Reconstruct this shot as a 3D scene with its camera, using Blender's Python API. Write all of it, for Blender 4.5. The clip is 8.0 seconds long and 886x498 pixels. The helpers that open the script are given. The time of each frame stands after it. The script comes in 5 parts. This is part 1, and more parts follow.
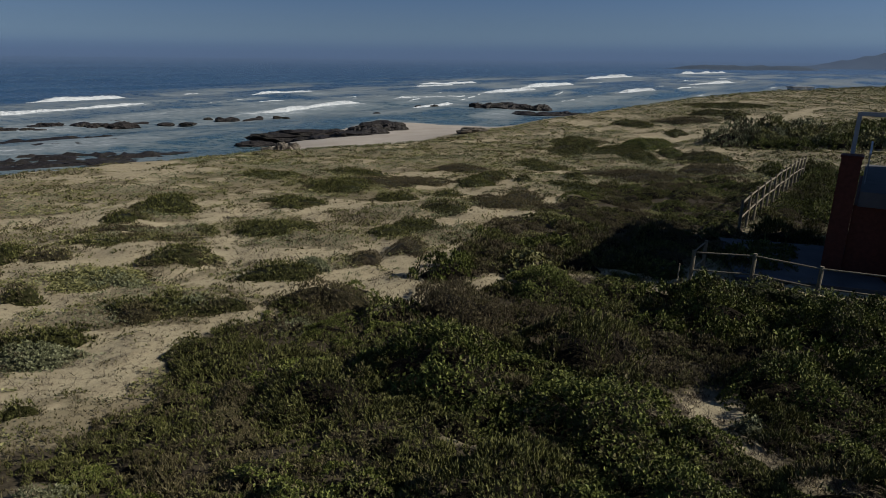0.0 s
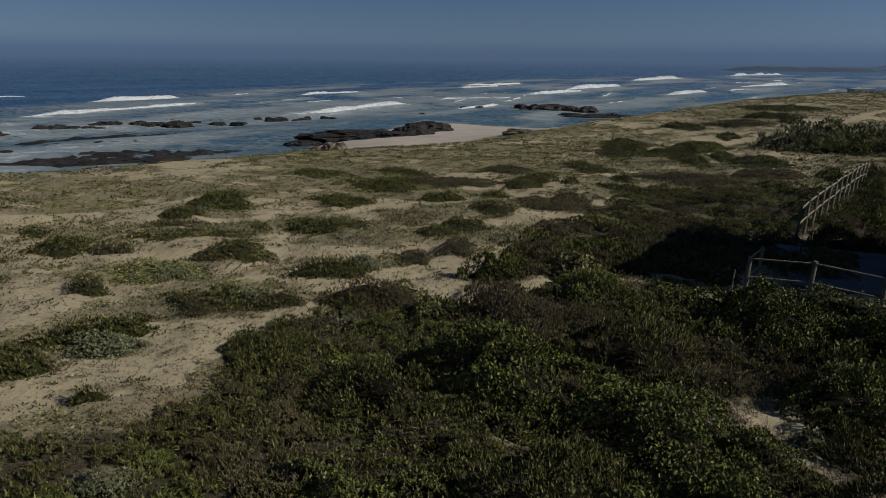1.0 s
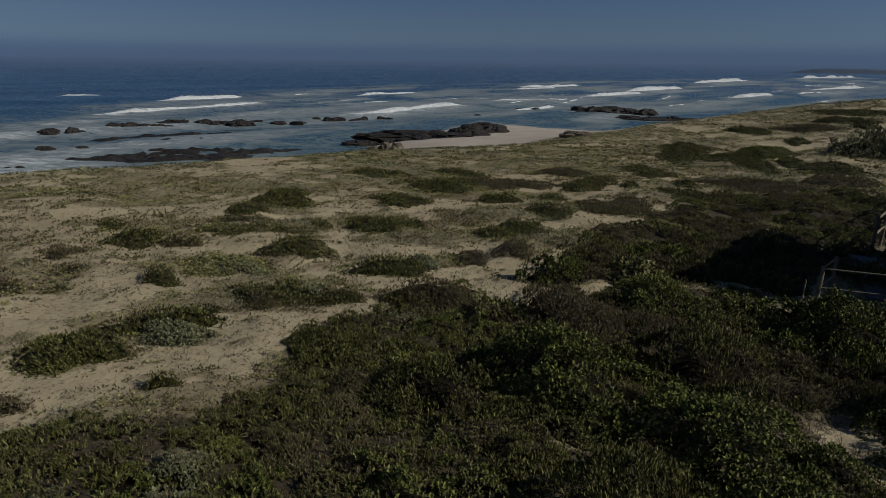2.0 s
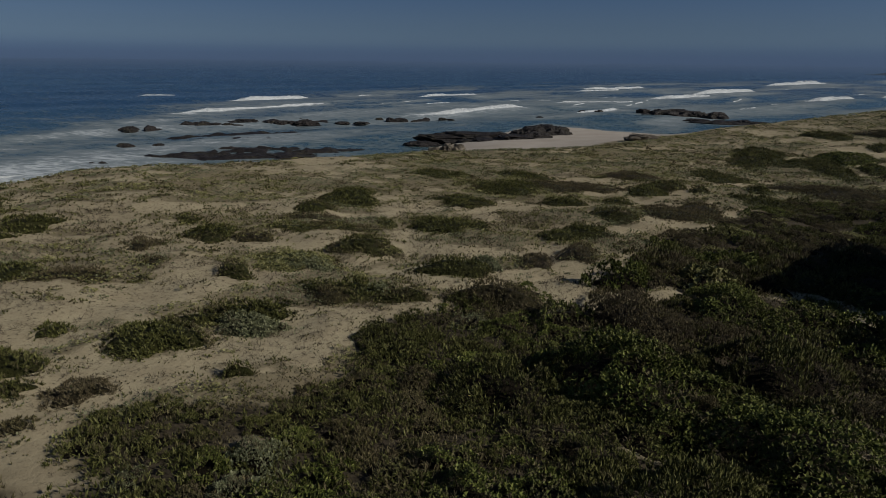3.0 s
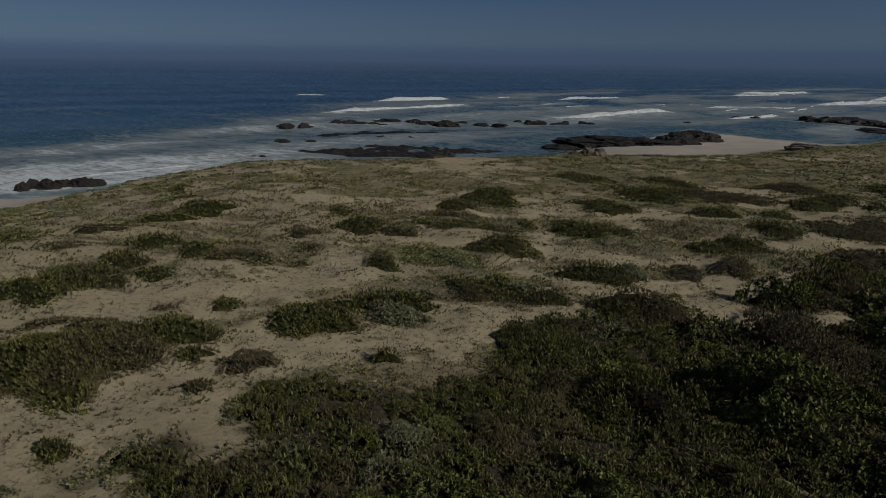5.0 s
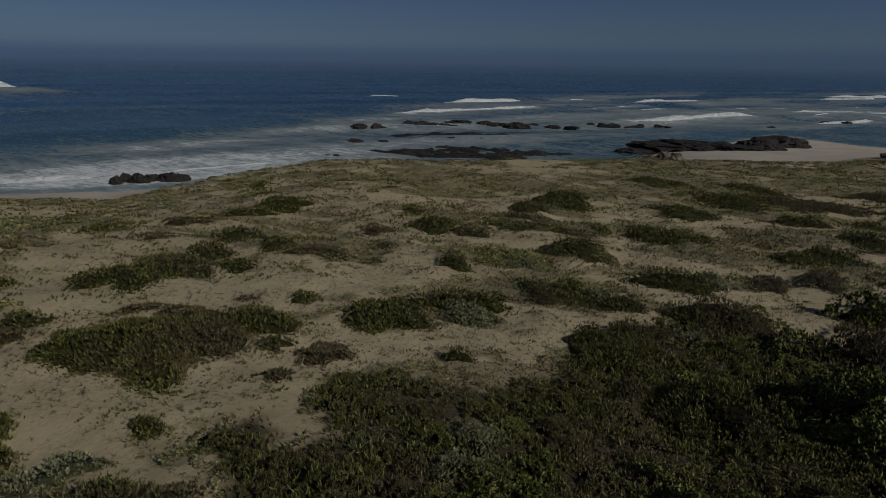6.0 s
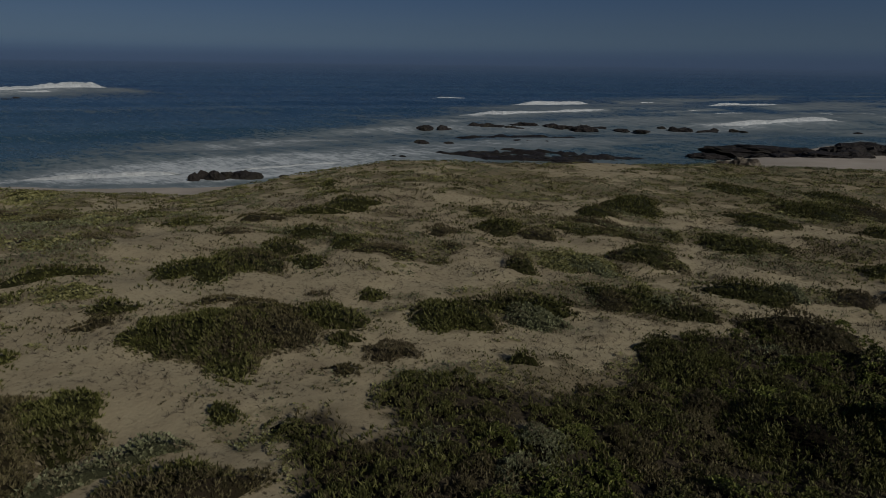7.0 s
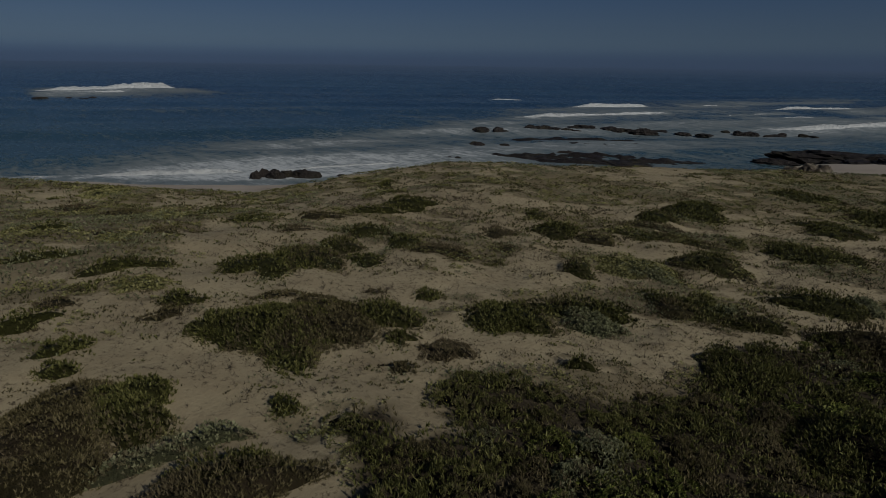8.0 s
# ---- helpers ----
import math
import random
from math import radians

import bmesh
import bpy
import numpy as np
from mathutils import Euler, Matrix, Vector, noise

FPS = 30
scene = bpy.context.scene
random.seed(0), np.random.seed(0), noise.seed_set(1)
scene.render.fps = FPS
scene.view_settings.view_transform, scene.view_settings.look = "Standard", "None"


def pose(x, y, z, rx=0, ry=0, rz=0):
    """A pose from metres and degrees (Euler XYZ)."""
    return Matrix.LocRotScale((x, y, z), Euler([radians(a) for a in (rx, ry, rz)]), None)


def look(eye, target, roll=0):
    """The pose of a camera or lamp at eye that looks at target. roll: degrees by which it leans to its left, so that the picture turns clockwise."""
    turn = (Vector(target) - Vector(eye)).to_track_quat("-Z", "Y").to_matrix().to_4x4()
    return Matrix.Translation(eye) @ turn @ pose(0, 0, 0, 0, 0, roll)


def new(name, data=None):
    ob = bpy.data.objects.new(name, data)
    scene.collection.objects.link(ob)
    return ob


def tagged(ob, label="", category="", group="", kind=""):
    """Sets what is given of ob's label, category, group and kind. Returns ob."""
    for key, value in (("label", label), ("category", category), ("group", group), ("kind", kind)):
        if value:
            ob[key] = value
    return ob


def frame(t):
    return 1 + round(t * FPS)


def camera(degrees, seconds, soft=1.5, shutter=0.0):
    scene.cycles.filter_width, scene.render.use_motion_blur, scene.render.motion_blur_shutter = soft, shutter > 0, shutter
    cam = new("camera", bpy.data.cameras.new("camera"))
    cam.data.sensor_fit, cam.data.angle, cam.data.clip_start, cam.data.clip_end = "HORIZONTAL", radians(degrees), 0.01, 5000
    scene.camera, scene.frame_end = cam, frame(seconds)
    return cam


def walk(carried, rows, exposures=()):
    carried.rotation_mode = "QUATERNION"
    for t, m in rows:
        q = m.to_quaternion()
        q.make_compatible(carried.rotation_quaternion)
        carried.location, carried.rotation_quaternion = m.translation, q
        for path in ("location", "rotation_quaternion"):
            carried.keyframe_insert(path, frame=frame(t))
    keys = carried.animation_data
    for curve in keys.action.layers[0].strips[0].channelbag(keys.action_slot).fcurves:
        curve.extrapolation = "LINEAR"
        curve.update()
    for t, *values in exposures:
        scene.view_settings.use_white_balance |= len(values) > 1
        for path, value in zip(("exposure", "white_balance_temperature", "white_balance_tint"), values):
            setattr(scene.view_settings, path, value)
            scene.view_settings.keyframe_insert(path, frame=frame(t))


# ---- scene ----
# Camera: it drifts about a metre and a half to its left and turns to the left.
cam = camera(70.64, 8.0, 0.6)
ROWS = [
    (0.0, -0.000, -0.000, 11.026, 0.04, -16.98, 0.51),
    (0.5, -0.106, -0.031, 11.026, 1.79, -16.97, 0.51),
    (1.0, -0.213, -0.065, 11.024, 4.00, -16.92, 0.52),
    (1.5, -0.317, -0.103, 11.023, 6.43, -16.90, 0.59),
    (3.0, -0.644, -0.248, 11.018, 14.28, -16.78, 0.63),
    (3.5, -0.727, -0.302, 11.017, 17.49, -16.79, 0.62),
    (4.0, -0.805, -0.357, 11.015, 20.51, -16.77, 0.63),
    (4.5, -0.882, -0.415, 11.013, 23.45, -16.74, 0.66),
    (6.0, -1.098, -0.620, 10.998, 32.82, -16.66, 0.71),
    (6.5, -1.147, -0.679, 10.995, 35.79, -16.59, 0.72),
    (7.0, -1.188, -0.736, 10.993, 38.67, -16.54, 0.71),
    (7.5, -1.224, -0.792, 10.992, 41.38, -16.50, 0.74),
    (8.0, -1.257, -0.845, 10.992, 43.65, -16.46, 0.76),
]
EXPOSURES = [(0.0, 0.08), (1.5, -0.30), (3.0, -0.52), (4.5, -0.74), (6.0, -0.98), (6.5, -1.02), (7.0, -1.13), (8.0, -1.26)]
walk(cam, [(t, pose(x, y, z, 90 + pitch, 0, yaw) @ pose(0, 0, 0, 0, 0, roll)) for t, x, y, z, yaw, pitch, roll in ROWS], EXPOSURES)

# ---- light: a low sun over the land, clear sky ----
SUN_AZ, SUN_EL = -8.0, 33.0     # degrees: from +x towards +y, and above the horizon
world = bpy.data.worlds.new("sky")
scene.world = world
world.use_nodes = True
wt = world.node_tree
sky = wt.nodes.new("ShaderNodeTexSky")
sky.sky_type = "NISHITA"
sky.sun_disc = False
sky.sun_elevation = radians(SUN_EL)
sky.sun_rotation = radians(90 - SUN_AZ)
sky.altitude, sky.air_density, sky.dust_density, sky.ozone_density = 0.0, 1.0, 0.2, 2.5
wt.nodes["Background"].inputs["Strength"].default_value = 0.052
# the haze over the sea hides the bright rim of the sky: it is read a little higher up
way = wt.nodes.new("ShaderNodeTexCoord")
lift = wt.nodes.new("ShaderNodeVectorMath")
lift.operation = "ADD"
lift.inputs[1].default_value = (0, 0, 0.20)
wt.links.new(way.outputs["Generated"], lift.inputs[0])
unit = wt.nodes.new("ShaderNodeVectorMath")
unit.operation = "NORMALIZE"
wt.links.new(lift.outputs["Vector"], unit.inputs[0])
wt.links.new(unit.outputs["Vector"], sky.inputs["Vector"])
# a low bank of blue sea haze along the horizon
rise = wt.nodes.new("ShaderNodeSeparateXYZ")
wt.links.new(way.outputs["Generated"], rise.inputs["Vector"])
bank = wt.nodes.new("ShaderNodeValToRGB")
wt.links.new(rise.outputs["Z"], bank.inputs["Fac"])
bank.color_ramp.interpolation = "EASE"
stops = bank.color_ramp.elements
stops[0].position, stops[0].color = 0.0, (0.60, 0.68, 0.86, 1)
stops[1].position, stops[1].color = 0.030, (1.10, 1.06, 1.0, 1)
last = stops.new(0.13)
last.color = (0.84, 0.97, 1.14, 1)
tint = wt.nodes.new("ShaderNodeMix")
tint.data_type, tint.blend_type = "RGBA", "MULTIPLY"
tint.inputs[0].default_value = 1.0
wt.links.new(sky.outputs["Color"], tint.inputs[6])
wt.links.new(bank.outputs["Color"], tint.inputs[7])
wt.links.new(tint.outputs[2], wt.nodes["Background"].inputs["Color"])
sun = new("sun", bpy.data.lights.new("sun", "SUN"))
sun.data.energy, sun.data.angle, sun.data.color = 5.0, radians(0.6), (1.0, 0.95, 0.86)
to_sun = Vector((math.cos(radians(SUN_AZ)) * math.cos(radians(SUN_EL)), math.sin(radians(SUN_AZ)) * math.cos(radians(SUN_EL)), math.sin(radians(SUN_EL))))
sun.matrix_world = look((60, 20, 80), Vector((60, 20, 80)) - to_sun)



# ---- materials ----
class Nodes:
    """A node material, with short words for the nodes that it needs."""

    def __init__(self, name, rough=0.8, metal=0.0, spec=0.3):
        self.mat = bpy.data.materials.new(name)
        self.mat.use_nodes = True
        self.tree = self.mat.node_tree
        self.bsdf = self.tree.nodes["Principled BSDF"]
        self.bsdf.inputs["Roughness"].default_value = rough
        self.bsdf.inputs["Metallic"].default_value = metal
        self.bsdf.inputs["Specular IOR Level"].default_value = spec

    def node(self, kind, **inputs):
        n = self.tree.nodes.new(kind)
        for key, value in inputs.items():
            self.put(n.inputs[key.replace("_", " ")], value)
        return n

    def put(self, socket, value):
        if isinstance(value, bpy.types.NodeSocket):
            self.tree.links.new(value, socket)
        else:
            socket.default_value = value

    def place(self):
        return self.node("ShaderNodeNewGeometry").outputs["Position"]

    def noise(self, scale, detail=4.0, rough=0.55, vector=None, stretch=None):
        v = vector or self.place()
        if stretch:
            m = self.node("ShaderNodeMapping", Vector=v)
            m.inputs["Scale"].default_value = stretch
            v = m.outputs["Vector"]
        n = self.node("ShaderNodeTexNoise", Vector=v, Scale=scale, Detail=detail, Roughness=rough)
        return n.outputs["Fac"]

    def ramp(self, fac, *stops):
        n = self.node("ShaderNodeValToRGB", Fac=fac)
        e = n.color_ramp.elements
        while len(e) < len(stops):
            e.new(0.5)
        for el, (p, c) in zip(e, stops):
            el.position = p
            el.color = (*c, 1) if len(c) == 3 else c
        return n.outputs["Color"]

    def mix(self, fac, a, b, blend="MIX"):
        n = self.tree.nodes.new("ShaderNodeMix")
        n.data_type, n.blend_type = "RGBA", blend
        for socket, value in zip((n.inputs[0], n.inputs[6], n.inputs[7]), (fac, a, b)):
            self.put(socket, (*value, 1) if isinstance(value, tuple) and len(value) == 3 else value)
        return n.outputs[2]

    def maths(self, op, a, b=0.0):
        n = self.tree.nodes.new("ShaderNodeMath")
        n.operation = op
        self.put(n.inputs[0], a)
        self.put(n.inputs[1], b)
        return n.outputs[0]

    def bump(self, height, strength=0.5, distance=0.02):
        n = self.node("ShaderNodeBump", Height=height, Strength=strength, Distance=distance)
        self.put(self.bsdf.inputs["Normal"], n.outputs["Normal"])

    def colour(self, value):
        self.put(self.bsdf.inputs["Base Color"], (*value, 1) if isinstance(value, tuple) else value)


def grey(*stops):
    return [(p, (v, v, v)) for p, v in stops]


def sand_material():
    m = Nodes("dune_sand", 0.95, spec=0.1)
    big = m.noise(0.12, 5)
    mid = m.noise(1.6, 6, 0.65)
    fine = m.noise(14.0, 6, 0.7)
    base = m.ramp(big, (0.3, (0.262, 0.222, 0.141)), (0.7, (0.358, 0.308, 0.197)))
    base = m.mix(m.ramp(mid, *grey((0.42, 0.0), (0.72, 0.55))), base, (0.190, 0.148, 0.094))
    # dead twigs and leaf litter lying on the sand
    litter = m.ramp(m.noise(9.0, 8, 0.75), *grey((0.54, 0.0), (0.62, 1.0)))
    litter = m.maths("MULTIPLY", litter, m.ramp(m.noise(0.5, 5, 0.6), *grey((0.36, 0.12), (0.57, 1.0))))
    base = m.mix(litter, base, (0.052, 0.040, 0.025))
    # low creeping cover that thins out to bare sand
    att = m.node("ShaderNodeAttribute")
    att.attribute_name = "cover"
    lace = m.maths("ADD", m.noise(5.0, 8, 0.75), m.maths("MULTIPLY", att.outputs["Fac"], 0.36))
    lace = m.ramp(lace, *grey((0.62, 0.0), (0.74, 1.0)))
    soil = m.ramp(m.noise(0.6, 5), (0.35, (0.120, 0.098, 0.060)), (0.65, (0.175, 0.150, 0.090)))
    base = m.mix(m.maths("MULTIPLY", lace, 0.8), base, soil)
    # leaf litter under the thickets, its colour also darkened for the shade there
    shaded_bed = m.node("ShaderNodeAttribute")
    shaded_bed.attribute_name = "litter"
    base = m.mix(shaded_bed.outputs["Fac"], base, m.ramp(m.noise(12.0, 6, 0.7), (0.35, (0.010, 0.008, 0.005)), (0.7, (0.036, 0.030, 0.019))))
    base = m.mix(m.ramp(fine, *grey((0.3, 0.0), (0.75, 0.35))), base, (0.170, 0.136, 0.090))
    # washed beach sand, damp and darker by the water
    shore = m.node("ShaderNodeAttribute")
    shore.attribute_name = "beach"
    washed = m.ramp(m.noise(0.25, 5), (0.3, (0.300, 0.262, 0.218)), (0.7, (0.372, 0.330, 0.280)))
    m.colour(m.mix(shore.outputs["Fac"], base, washed))
    m.bump(m.maths("ADD", m.maths("MULTIPLY", mid, 1.0), m.maths("MULTIPLY", fine, 0.18)), 0.7, 0.09)
    return m.mat


def wet_rock_material():
    m = Nodes("dark_shore_rock", 0.6, spec=0.3)
    c = m.ramp(m.noise(0.7, 6, 0.65), (0.3, (0.007, 0.006, 0.006)), (0.55, (0.019, 0.015, 0.013)), (0.75, (0.038, 0.032, 0.029)))
    m.colour(m.mix(m.ramp(m.noise(0.35, 4), *grey((0.52, 0.0), (0.7, 0.5))), c, (0.038, 0.035, 0.015)))
    m.bump(m.noise(1.8, 8, 0.7), 1.0, 0.35)
    return m.mat


def pale_rock_material():
    m = Nodes("pale_beach_rock", 0.85, spec=0.2)
    m.colour(m.ramp(m.noise(1.1, 6, 0.65), (0.35, (0.045, 0.038, 0.030)), (0.55, (0.15, 0.128, 0.098)), (0.75, (0.27, 0.235, 0.185))))
    m.bump(m.noise(2.4, 8, 0.7), 1.0, 0.25)
    return m.mat


def leaf_material(name, dark, mid, light, dry=(0.090, 0.072, 0.043), dryness=0.12, relief=0.0):
    """Leaves that differ shoot by shoot and from patch to patch; relief: for a dense mass of them."""
    m = Nodes(name, 0.6, spec=0.10)
    one = m.node("ShaderNodeNewGeometry").outputs["Random Per Island"]
    if relief:
        one = m.maths("ADD", m.maths("MULTIPLY", m.noise(16.0, 4, 0.7), 0.5), m.maths("MULTIPLY", m.noise(3.2, 4, 0.7), 0.4))
        wilt = m.noise(1.3, 5, 0.65)
    else:
        tone, faded = m.node("ShaderNodeAttribute"), m.node("ShaderNodeAttribute")
        tone.attribute_name, faded.attribute_name = "tone", "wilt"
        one = m.maths("ADD", m.maths("MULTIPLY", tone.outputs["Fac"], 0.72), m.maths("MULTIPLY", one, 0.22))
        one = m.maths("ADD", one, m.maths("MULTIPLY", m.maths("SUBTRACT", m.noise(0.8, 4, 0.6), 0.5), 0.9))
        wilt = m.maths("ADD", m.maths("MULTIPLY", m.noise(0.9, 5, 0.65), 0.55), m.maths("MULTIPLY", faded.outputs["Fac"], 0.45))
    c = m.ramp(one, (0.0, dark), (0.42, mid), (0.92, light))
    c = m.mix(m.ramp(wilt, *grey((0.65 - dryness * 0.6, 0.0), (0.75 - dryness * 0.4, 0.85))), c, dry)
    m.colour(c)
    if relief:
        m.bump(m.noise(15.0, 5, 0.7), 1.0, relief)
    return m.mat


def shaded_twig_material():
    m = Nodes("shaded_twigs", 0.95, spec=0.05)
    # twig brown taken near black, so the gaps carry their shade in the colour
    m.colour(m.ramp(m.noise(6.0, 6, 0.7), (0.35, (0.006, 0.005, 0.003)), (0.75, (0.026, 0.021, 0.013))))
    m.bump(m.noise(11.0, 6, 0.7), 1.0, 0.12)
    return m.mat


def water_material():
    m = Nodes("sea_water", 0.22, spec=0.5)
    att = m.node("ShaderNodeAttribute")
    att.attribute_name = "foam"
    sha = m.node("ShaderNodeAttribute")
    sha.attribute_name = "shallow"
    deep = m.ramp(m.noise(0.012, 4, 0.6, stretch=(0.35, 1.0, 1.0)), (0.32, (0.008, 0.031, 0.066)), (0.68, (0.019, 0.060, 0.102)))
    water = m.mix(sha.outputs["Fac"], deep, (0.024, 0.060, 0.066))
    lace = m.node("ShaderNodeTexVoronoi", Scale=0.42)
    lace.feature = "DISTANCE_TO_EDGE"
    warp = m.node("ShaderNodeVectorMath")
    warp.operation = "ADD"
    n3 = m.node("ShaderNodeTexNoise", Vector=m.place(), Scale=0.35, Detail=4.0)
    m.put(warp.inputs[0], m.place())
    scaled = m.node("ShaderNodeVectorMath")
    scaled.operation = "SCALE"
    m.put(scaled.inputs[0], n3.outputs["Color"])
    scaled.inputs["Scale"].default_value = 5.0
    m.put(warp.inputs[1], scaled.outputs["Vector"])
    m.put(lace.inputs["Vector"], warp.outputs["Vector"])
    veins = m.maths("SUBTRACT", 0.30, m.maths("MULTIPLY", lace.outputs["Distance"], 1.0))
    turned = m.node("ShaderNodeMapping", Vector=m.place())
    turned.inputs["Rotation"].default_value = (0, 0, radians(-62))
    turned.inputs["Scale"].default_value = (0.35, 1.3, 1.0)
    streak = m.noise(0.24, 8, 0.70, vector=turned.outputs["Vector"])
    fine = m.noise(1.7, 8, 0.78, vector=turned.outputs["Vector"])
    torn = m.maths("ADD", m.maths("MULTIPLY", m.maths("SUBTRACT", streak, 0.5), 1.1), m.maths("MULTIPLY", m.maths("SUBTRACT", fine, 0.5), 1.9))
    torn = m.maths("ADD", torn, m.maths("MULTIPLY", m.maths("SUBTRACT", veins, 0.12), 0.5))
    amount = m.maths("MULTIPLY", m.maths("ADD", att.outputs["Fac"], torn), 0.8)
    cover = m.ramp(amount, *grey((0.66, 0.0), (1.0, 0.9)))
    milk = m.ramp(m.maths("ADD", att.outputs["Fac"], m.maths("MULTIPLY", torn, 1.25)), *grey((0.14, 0.0), (0.70, 0.88)))
    water = m.mix(milk, water, (0.185, 0.215, 0.228))
    m.colour(m.mix(cover, water, (0.50, 0.53, 0.54)))
    m.put(m.bsdf.inputs["Roughness"], m.maths("ADD", m.maths("MULTIPLY", milk, 0.6), 0.2))
    m.put(m.bsdf.inputs["Specular IOR Level"], m.maths("MULTIPLY", m.maths("SUBTRACT", 1.0, milk), 0.5))
    ripple = m.maths("ADD", m.noise(0.9, 6, 0.6, stretch=(1.0, 1.0, 1.0)), m.maths("MULTIPLY", m.noise(0.10, 5, 0.6, vector=turned.outputs["Vector"]), 5.0))
    m.bump(ripple, 0.7, 0.20)
    return m.mat


def foam_material():
    m = Nodes("white_foam", 0.8, spec=0.2)
    m.colour(m.ramp(m.noise(0.9, 6, 0.7), (0.3, (0.30, 0.33, 0.35)), (0.6, (0.52, 0.54, 0.54))))
    m.bump(m.noise(2.2, 7, 0.7), 1.0, 0.4)
    return m.mat


def wood_material():
    m = Nodes("weathered_pole_wood", 0.85, spec=0.2)
    m.colour(m.ramp(m.noise(3.0, 6, 0.65, stretch=(3, 3, 1)), (0.3, (0.085, 0.070, 0.048)), (0.7, (0.205, 0.178, 0.13))))
    m.bump(m.noise(20.0, 5, 0.6, stretch=(3, 3, 0.4)), 0.6, 0.02)
    return m.mat


def plain_material(name, dark, light, rough=0.6, metal=0.0, scale=4.0, depth=0.01):
    m = Nodes(name, rough, metal)
    m.colour(m.ramp(m.noise(scale, 6, 0.65), (0.3, dark), (0.7, light)))
    m.bump(m.noise(scale * 6, 5, 0.6), 0.5, depth)
    return m.mat


SAND = sand_material()
ROCK = wet_rock_material()
PALE_ROCK = pale_rock_material()
SHADED_TWIG = shaded_twig_material()
WATER = water_material()
FOAM = foam_material()
WOOD = wood_material()
BRICK = plain_material("red_brick", (0.052, 0.015, 0.010), (0.090, 0.027, 0.018), 0.85, scale=9.0)
PAINT = plain_material("grey_painted_steel", (0.24, 0.26, 0.28), (0.31, 0.33, 0.35), 0.45, scale=2.0)
PLASTER = plain_material("pale_plaster", (0.34, 0.34, 0.33), (0.42, 0.42, 0.40), 0.9, scale=1.5)
PAVING = plain_material("grey_paving", (0.055, 0.056, 0.060), (0.090, 0.091, 0.096), 0.9, scale=1.2)
TONES = {  # dark, middle and light leaves, and how much of them is dry
    "g": ((0.018, 0.023, 0.005), (0.070, 0.082, 0.017), (0.160, 0.172, 0.046), 0.03),
    "t": ((0.040, 0.031, 0.022), (0.090, 0.071, 0.049), (0.160, 0.132, 0.094), 0.05),
    "d": ((0.018, 0.020, 0.006), (0.068, 0.070, 0.019), (0.152, 0.148, 0.054), 0.06),
    "b": ((0.022, 0.018, 0.009), (0.075, 0.064, 0.028), (0.148, 0.126, 0.066), 0.30),
    "p": ((0.056, 0.062, 0.032), (0.132, 0.138, 0.072), (0.225, 0.228, 0.135), 0.06),
    "y": ((0.070, 0.069, 0.024), (0.150, 0.144, 0.054), (0.240, 0.226, 0.105), 0.12),
}
WORDS = {"t": "dry_twig", "g": "green_succulent", "d": "dark_heath", "b": "brownish_heath", "p": "pale_grey_green", "y": "yellowish_dune"}
LEAF = {k: leaf_material(WORDS[k] + "_leaves", *t[:3], dryness=t[3]) for k, t in TONES.items()}
# leaf tones times 0.44: shade among the inner leaves is put into the colour
SHADED_MASS = {k: leaf_material(WORDS[k] + "_mass", *[tuple(0.44 * c for c in tone) for tone in t[:3]], dry=(0.045, 0.034, 0.021), dryness=t[3], relief=0.16) for k, t in TONES.items()}


# ---- numbers for the ground ----
def lattice(ix, iy, seed):
    h = (ix.astype(np.int64) * 374761393 + iy.astype(np.int64) * 668265263 + seed * 974711) & 0x7FFFFFFF
    h = ((h ^ (h >> 13)) * 1274126177) & 0x7FFFFFFF
    return ((h ^ (h >> 16)) & 0xFFFF) / 65535.0


def vnoise(x, y, seed=0):
    """Smooth value noise, 0 to 1."""
    ix, iy = np.floor(x), np.floor(y)
    fx, fy = x - ix, y - iy
    fx, fy = fx * fx * (3 - 2 * fx), fy * fy * (3 - 2 * fy)
    a, b = lattice(ix, iy, seed), lattice(ix + 1, iy, seed)
    c, d = lattice(ix, iy + 1, seed), lattice(ix + 1, iy + 1, seed)
    return (a + (b - a) * fx) * (1 - fy) + (c + (d - c) * fx) * fy


def fbm(x, y, seed=0, octaves=4):
    out, amp = 0.0, 0.5
    for k in range(octaves):
        out = out + amp * vnoise(x * 2**k, y * 2**k, seed + k * 17)
        amp *= 0.5
    return out / (1 - 0.5**octaves)


def smooth(v):
    v = np.clip(v, 0, 1)
    return v * v * (3 - 2 * v)


# the brow of the dunes, from the left round to the far right
BROW = [(-260, -120), (-60, -12), (-36, 5.5), (-31, 9), (-27, 13.5), (-26, 21), (-23.3, 27.6), (-19, 33), (-15, 39.5), (-11.8, 45.5), (-6, 50),
        (2.3, 58), (10, 71), (18, 83), (29, 95), (48, 117), (84, 155), (125, 180), (230, 260), (420, 430), (640, 560), (1500, 700)]


def seaward(x, y):
    """Metres beyond the brow towards the sea; negative on the dunes."""
    best, sign = np.full(np.shape(x), 1e9), np.ones(np.shape(x))
    for (ax, ay), (bx, by) in zip(BROW, BROW[1:]):
        ux, uy = bx - ax, by - ay
        k = np.clip(((x - ax) * ux + (y - ay) * uy) / (ux * ux + uy * uy), 0, 1)
        d = np.hypot(x - ax - k * ux, y - ay - k * uy)
        near = d < best
        best = np.where(near, d, best)
        sign = np.where(near, np.sign(ux * (y - ay) - uy * (x - ax)), sign)
    return best * sign


